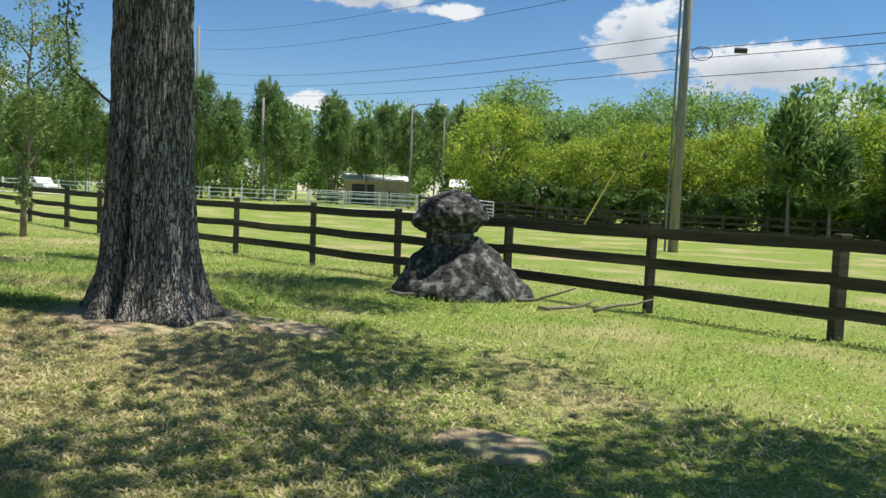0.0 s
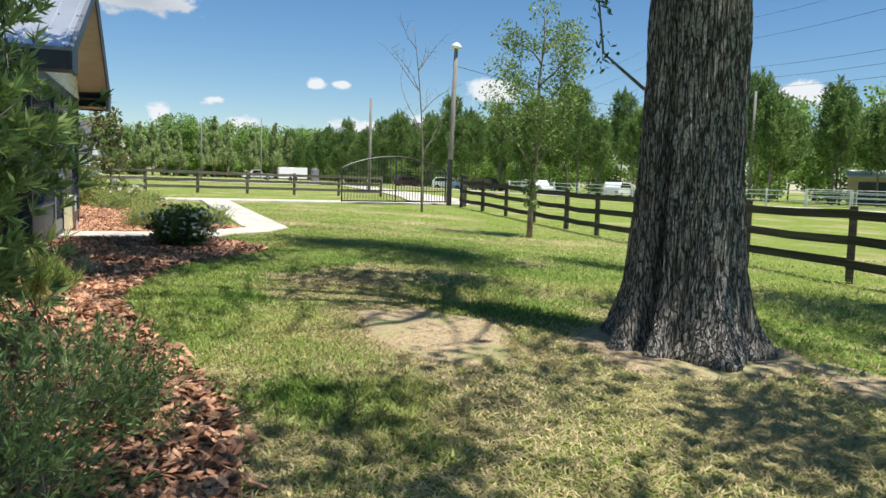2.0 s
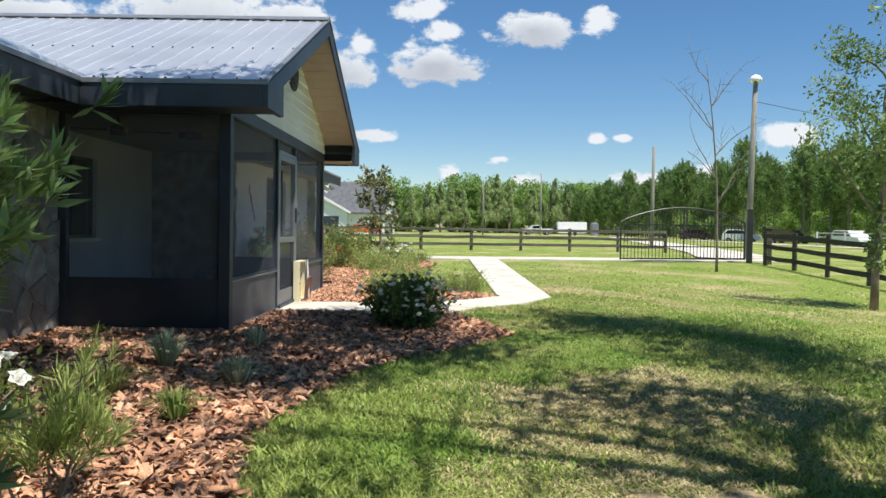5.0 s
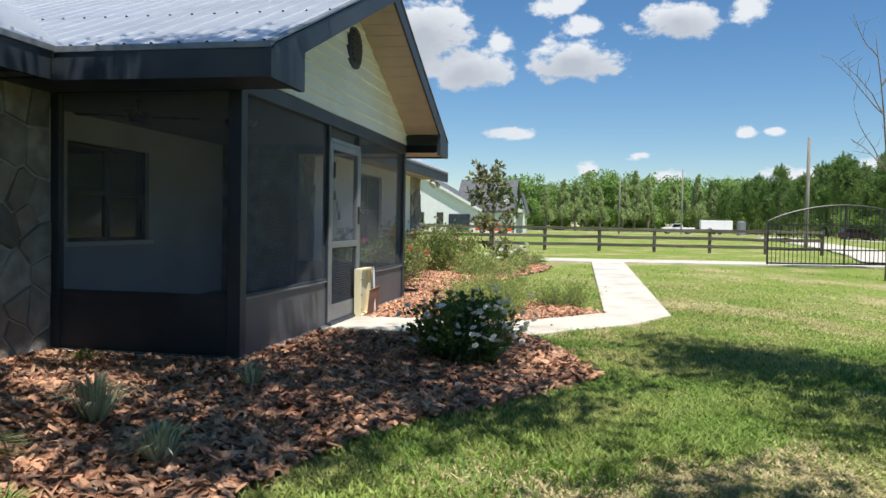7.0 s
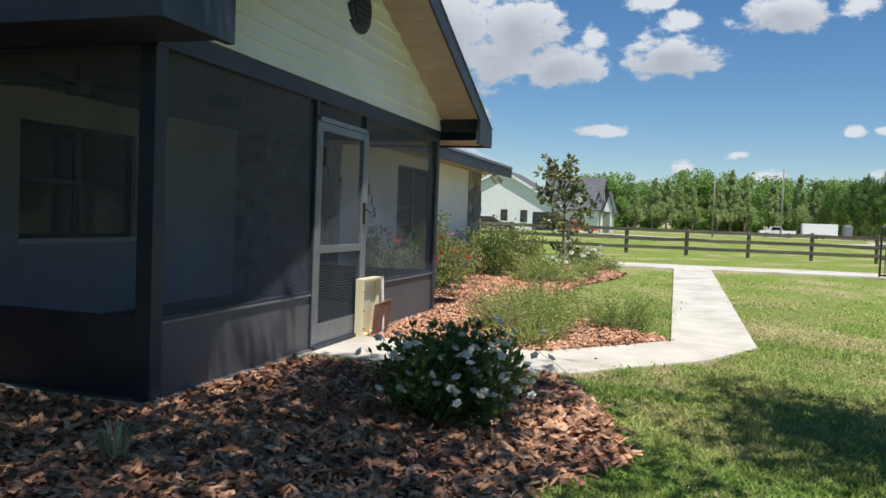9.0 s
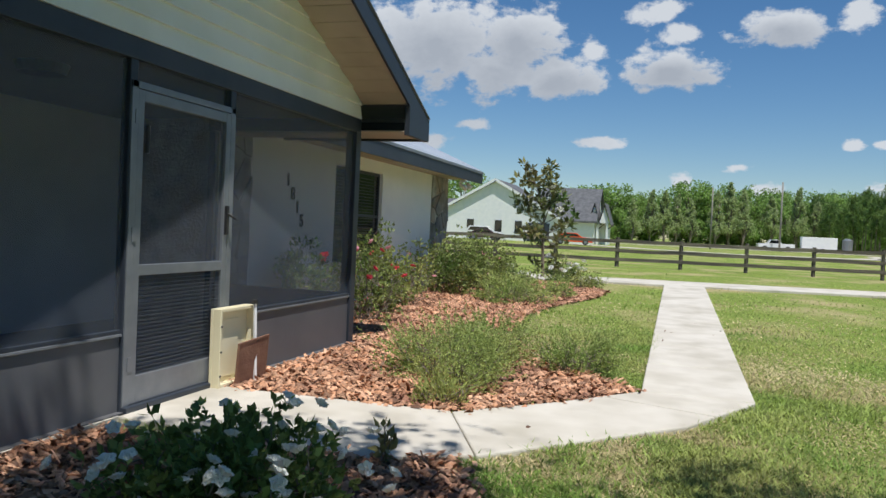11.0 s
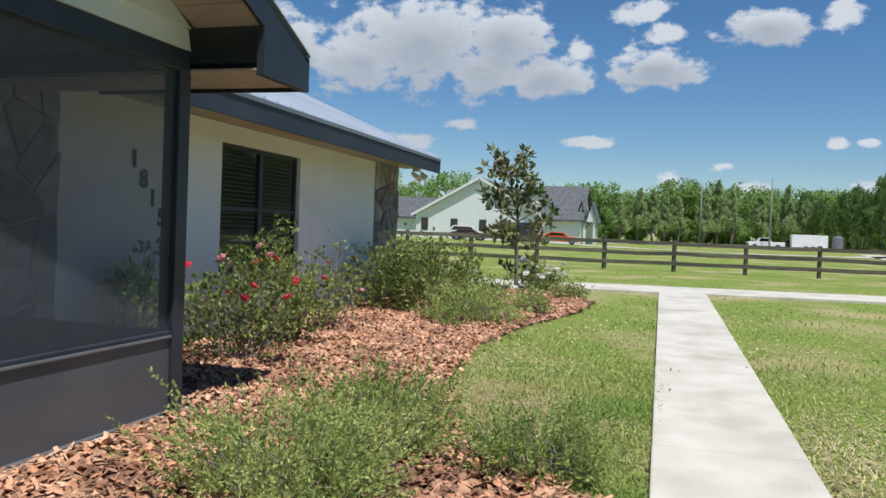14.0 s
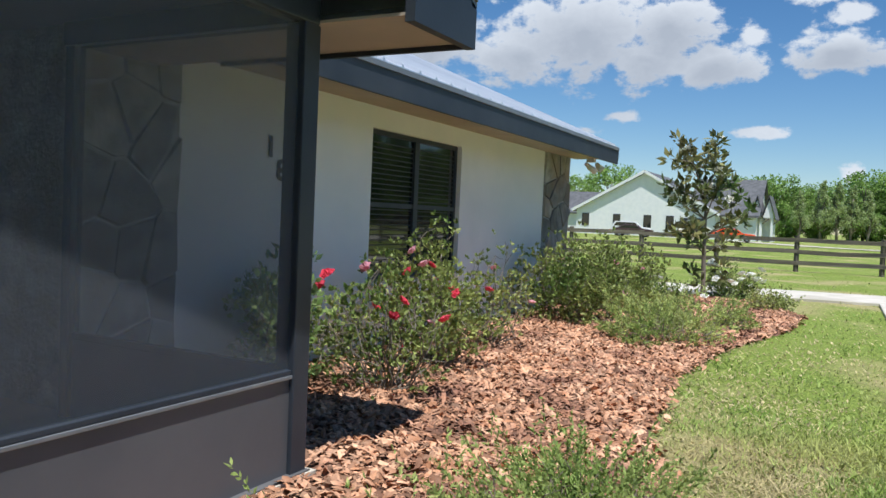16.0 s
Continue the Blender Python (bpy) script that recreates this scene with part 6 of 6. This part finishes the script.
track("road", [(-38.0, 13.6), (-46, 15.5), (-60, 18), (-90, 22), (-130, 28)], 3.4, "pale sandy drive beyond the gate")
track("road", [(-110, 33), (-76, 33.2), (-56, 36.5), (-44, 42), (-34, 44.5), (-20, 43.0)], 2.6, "pale sandy track along the paddock")
track("road", [(-112, -12), (-98, -2), (-92, 8), (-100, 20), (-120, 30)], 3.6, "pale sandy drive before the white farmhouse")
track("road", [(-148, -40), (-146, 0), (-150, 40), (-170, 90)], 6.0, "pale road at the wood's edge")


# ---- the neighbours' buildings ----
def farmhouse():
    t = thing("farmhouse", -118, -22, 0.3, "white farmhouse with grey shingle roof and gabled porch", "house")
    X = -118.0
    # broad gable towards the lawn
    part("gable_wall", Mesh().prism([(-32.6, 0.2), (-14.4, 0.2), (-14.4, 3.6), (-23.5, 8.6), (-32.6, 3.6)], "x", X - 0.3, X), WHITE, t)
    part("side_wall", Mesh().box(X - 14, X - 0.3, -14.7, -14.4, 0.2, 3.6), WHITE, t)
    part("side_wall", Mesh().box(X - 14, X - 0.3, -32.6, -32.3, 0.2, 3.6), WHITE, t)
    for s in (-1, 1):
        e = -23.5 + s * 9.7
        v = [(X + 0.5, -23.5, 8.95), (X + 0.5, e, 3.55), (X - 14, e, 3.55), (X - 14, -23.5, 8.95)]
        part("roof", Mesh().add(v + [(a, b, c - 0.25) for a, b, c in v], [(0, 1, 2, 3), (7, 6, 5, 4), (0, 4, 5, 1), (1, 5, 6, 2), (2, 6, 7, 3), (3, 7, 4, 0)]), SHINGLE, t, "grey shingle roof")
        part("barge_board", Mesh().beam((X + 0.52, -23.5, 8.8), (X + 0.52, e, 3.4), 0.06, 0.35), WHITE, t)
    for y in (-31.3, -27.0, -22.9, -20.0):
        w = part("window", Mesh().box(X, X + 0.06, y - 0.5, y + 0.5, 1.4, 3.1), BLACKIRON, t, "black window")
        part("pane", Mesh().box(X + 0.06, X + 0.07, y - 0.42, y + 0.42, 1.5, 3.0), GLASS, w)
    gd = part("garage_door", Mesh().box(X, X + 0.08, -18.7, -15.6, 0.3, 2.9), CHARCOAL, t, "dark garage door")
    for k in range(4):
        part("door_panel", Mesh().box(X + 0.08, X + 0.11, -18.6, -15.7, 0.4 + k * 0.62, 0.95 + k * 0.62), CHARCOAL, gd)
    part("air_unit", Mesh().box(X + 0.2, X + 1.1, -26.0, -25.0, 0.3, 1.3), ALU, t, "grey air unit", 0.04)
    # main block with long shingle roof
    part("wall", Mesh().box(X - 12, X - 1.0, -14.4, -9.6, 0.2, 3.6), WHITE, t)
    v = [(X - 0.4, -18.0, 3.5), (X - 0.4, -9.2, 3.5), (X - 6.5, -9.2, 8.3), (X - 6.5, -18.0, 8.3)]
    part("roof", Mesh().add(v + [(a, b, c - 0.25) for a, b, c in v], [(0, 1, 2, 3), (7, 6, 5, 4), (0, 4, 5, 1), (1, 5, 6, 2), (2, 6, 7, 3), (3, 7, 4, 0)]), SHINGLE, t)
    part("gable_wall", Mesh().prism([(X - 1.0, 3.5), (X - 12, 3.5), (X - 6.5, 8.0)], "y", -9.9, -9.6), WHITE, t)
    v = [(X - 12.8, -18.0, 3.5), (X - 12.8, -9.2, 3.5), (X - 6.5, -9.2, 8.3), (X - 6.5, -18.0, 8.3)]
    part("roof", Mesh().add(v, [(3, 2, 1, 0)]), SHINGLE, t)
    # gabled porch
    for k, y in enumerate((-10.6, -9.2)):
        part("porch_gable", Mesh().prism([(y + 0.2, 3.3), (y + 1.5, 3.3), (y + 0.85, 5.6)], "x", X - 2.2, X - 2.0), WHITE, t, "white porch gable")
        for s in (-1, 1):
            v = [(X - 1.7, y + 0.85, 6.15), (X - 1.7, y + 0.85 + s * 0.9, 3.2), (X - 7.0, y + 0.85 + s * 0.9, 3.2), (X - 7.0, y + 0.85, 6.15)]
            part("porch_roof", Mesh().add(v + [(a, b, c - 0.15) for a, b, c in v], [(0, 1, 2, 3), (7, 6, 5, 4), (0, 4, 5, 1), (1, 5, 6, 2), (2, 6, 7, 3), (3, 7, 4, 0)]), SHINGLE, t)
    for y in (-10.6, -9.2, -7.9):
        c = part("porch_post", Mesh().box(X - 2.3, X - 2.0, y - 0.15, y + 0.15, 0.2, 3.3), WHITE, t)
        part("brace", Mesh().beam((X - 2.1, y, 2.4), (X - 2.1, y + 0.9, 3.2), 0.15, 0.15), OLDWOOD, c)
    part("wall", Mesh().box(X - 7.0, X - 3.5, -9.6, -7.9, 0.2, 3.3), WHITE, t)
    # low wing
    part("wing_wall", Mesh().box(X - 12, X - 4, -42.0, -32.6, 0.2, 3.3), WHITE, t)
    v = [(X - 3.5, -42.5, 3.2), (X - 3.5, -31.0, 3.2), (X - 8, -31.0, 6.3), (X - 8, -40.0, 6.3)]
    part("roof", Mesh().add(v + [(a, b, c - 0.25) for a, b, c in v], [(0, 1, 2, 3), (7, 6, 5, 4), (0, 4, 5, 1), (1, 5, 6, 2), (2, 6, 7, 3), (3, 7, 4, 0)]), SHINGLE, t)


farmhouse()


def car(name, x, y, z, turn, paint, label, prof, glassp, width=1.85, wheels=(0.85, 3.75), wr=0.34):
    """A car along its own x axis: side profile pushed out, glass house, wheels and lamps."""
    t = thing(name, 0, 0, 0, label, "car")
    b = part("body", Mesh().prism(prof, "y", -width / 2, width / 2), paint, t, "", 0.06)
    part("glass", Mesh().prism(glassp, "y", -width / 2 - 0.008, width / 2 + 0.008), GLASS, b)
    lo, hi = min(p[0] for p in prof), max(p[0] for p in prof)
    for s in (-1, 1):
        for w in wheels:
            ty = part("wheel", Mesh().tube([(w, s * (width / 2 - 0.18), wr), (w, s * (width / 2 + 0.02), wr)], [wr, wr], 16), RUBBER, t)
            part("rim", Mesh().tube([(w, s * (width / 2 + 0.01), wr), (w, s * (width / 2 + 0.03), wr)], [wr * 0.6, wr * 0.55], 12), ALU, ty)
        part("headlight", Mesh().box(hi - 0.06, hi + 0.01, s * width * 0.33 - 0.18, s * width * 0.33 + 0.18, 0.62, 0.76), WHITE, t)
        part("tail_light", Mesh().box(lo - 0.01, lo + 0.06, s * width * 0.36 - 0.14, s * width * 0.36 + 0.14, 0.65, 0.80), PETALR, t)
    t.matrix_basis = pose(x, y, z, 0, 0, turn)
    return t


SEDAN = [(0.0, 0.35), (4.6, 0.30), (4.7, 0.65), (4.5, 0.85), (3.3, 0.95), (2.7, 1.38), (1.3, 1.40), (0.55, 1.0), (0.05, 0.95)]
SEDG = [(3.1, 0.98), (2.62, 1.31), (1.4, 1.33), (0.8, 1.0)]
SUV = [(0.0, 0.4), (4.7, 0.35), (4.8, 0.85), (4.6, 1.05), (3.6, 1.15), (3.0, 1.72), (0.6, 1.75), (0.1, 1.2)]
SUVG = [(3.4, 1.18), (2.92, 1.64), (0.75, 1.66), (0.4, 1.2)]
PICK = [(0.0, 0.5), (5.7, 0.45), (5.8, 1.1), (4.3, 1.2), (3.8, 1.85), (2.3, 1.88), (2.1, 1.2), (0.0, 1.2)]
PICKG = [(4.1, 1.24), (3.72, 1.76), (2.42, 1.78), (2.32, 1.24)]
car("muscle_car", -103.5, -12.6, 0.36, 98, CARORANGE, "bright orange coupe parked on the drive", SEDAN, SEDG)
car("estate_car", -108.5, -25.0, 0.36, 98, CARWHITE, "white estate car parked beside the farmhouse", SUV, SUVG)
car("sedan", -104.5, -23.6, 0.36, 98, CARDARK, "dark maroon sedan parked beside the farmhouse", SEDAN, SEDG)
car("pickup_truck", -152.5, 20.0, 0.36, 274, CARWHITE, "white pickup truck on the far road", PICK, PICKG, 2.0, (1.1, 4.7), 0.40)
tr = thing("cargo_trailer", -152.3, 22.5, 0.36, "white box trailer on the far road", "trailer")
part("body", Mesh().box(-153.3, -151.2, 21.0, 26.4, 0.8, 2.9), WHITE, tr, "", 0.06)
for y in (23.2, 24.2):
    part("wheel", Mesh().tube([(-151.3, y, 0.72), (-151.0, y, 0.72)], [0.36, 0.36], 14), RUBBER, tr)
tank = thing("water_tank", -152.0, 28.0, 0.33, "grey upright tank beside the trailer", "tank")
part("tank_body", Mesh().tube([(-152, 28, 0.3), (-152, 28, 2.6), (-152, 28, 2.9)], [0.8, 0.8, 0.3], 16), ALU, tank)
pole(-150.0, 17.5, 0.3, 11.5, 0.16, "utility_pole", "weathered utility pole on the far road")
pole(-130.0, 6.0, 0.3, 9.0, 0.12, "utility_pole", "weathered utility pole before the woods")
TANWALL = surf("tan_metal", (0.42, 0.36, 0.27), (0.50, 0.43, 0.33), 1.0, rough=0.7, bump=0.05)


def shed(x, y, w, d, h, mat, turn, label):
    t = thing("farm_shed", 0, 0, 0, label, "shed")
    part("body", Mesh().box(-w / 2, w / 2, -d / 2, d / 2, 0, h), mat, t)
    part("roof", Mesh().prism([(-d / 2 - 0.4, h), (d / 2 + 0.4, h), (0, h + 0.8)], "x", -w / 2 - 0.3, w / 2 + 0.3), WHITE, t, "pale metal roof")
    part("door", Mesh().box(-w / 2 + 1, -w / 2 + 3.6, -d / 2 - 0.06, -d / 2, 0, h * 0.85), CHARCOAL, t)
    part("window", Mesh().box(w / 2 - 2.2, w / 2 - 1.0, -d / 2 - 0.05, -d / 2, 1.1, 2.0), GLASS, t)
    t.matrix_basis = pose(x, y, 0.0, 0, 0, turn)


shed(-62.0, 71.5, 7.5, 6.0, 3.2, TANWALL, 40, "tan metal shed behind the pens")
shed(-42.0, 64.5, 6.0, 3.0, 2.6, WHITE, 35, "white trailer-like shed among the trees")
shed(-36.0, 66.0, 7.0, 3.0, 2.2, WHITE, 30, "low white shed beside the bamboo")
for k, (x, y) in enumerate(((-84, 40.5), (-96, 38.5), (-108, 37), (-122, 35.5), (-73, 45))):
    car("parked_car", x, y, 0.1, 5 + 30 * k, (CARWHITE, CARDARK)[k % 2], ("white car parked below the pines", "dark car parked below the pines")[k % 2], SUV, SUVG)
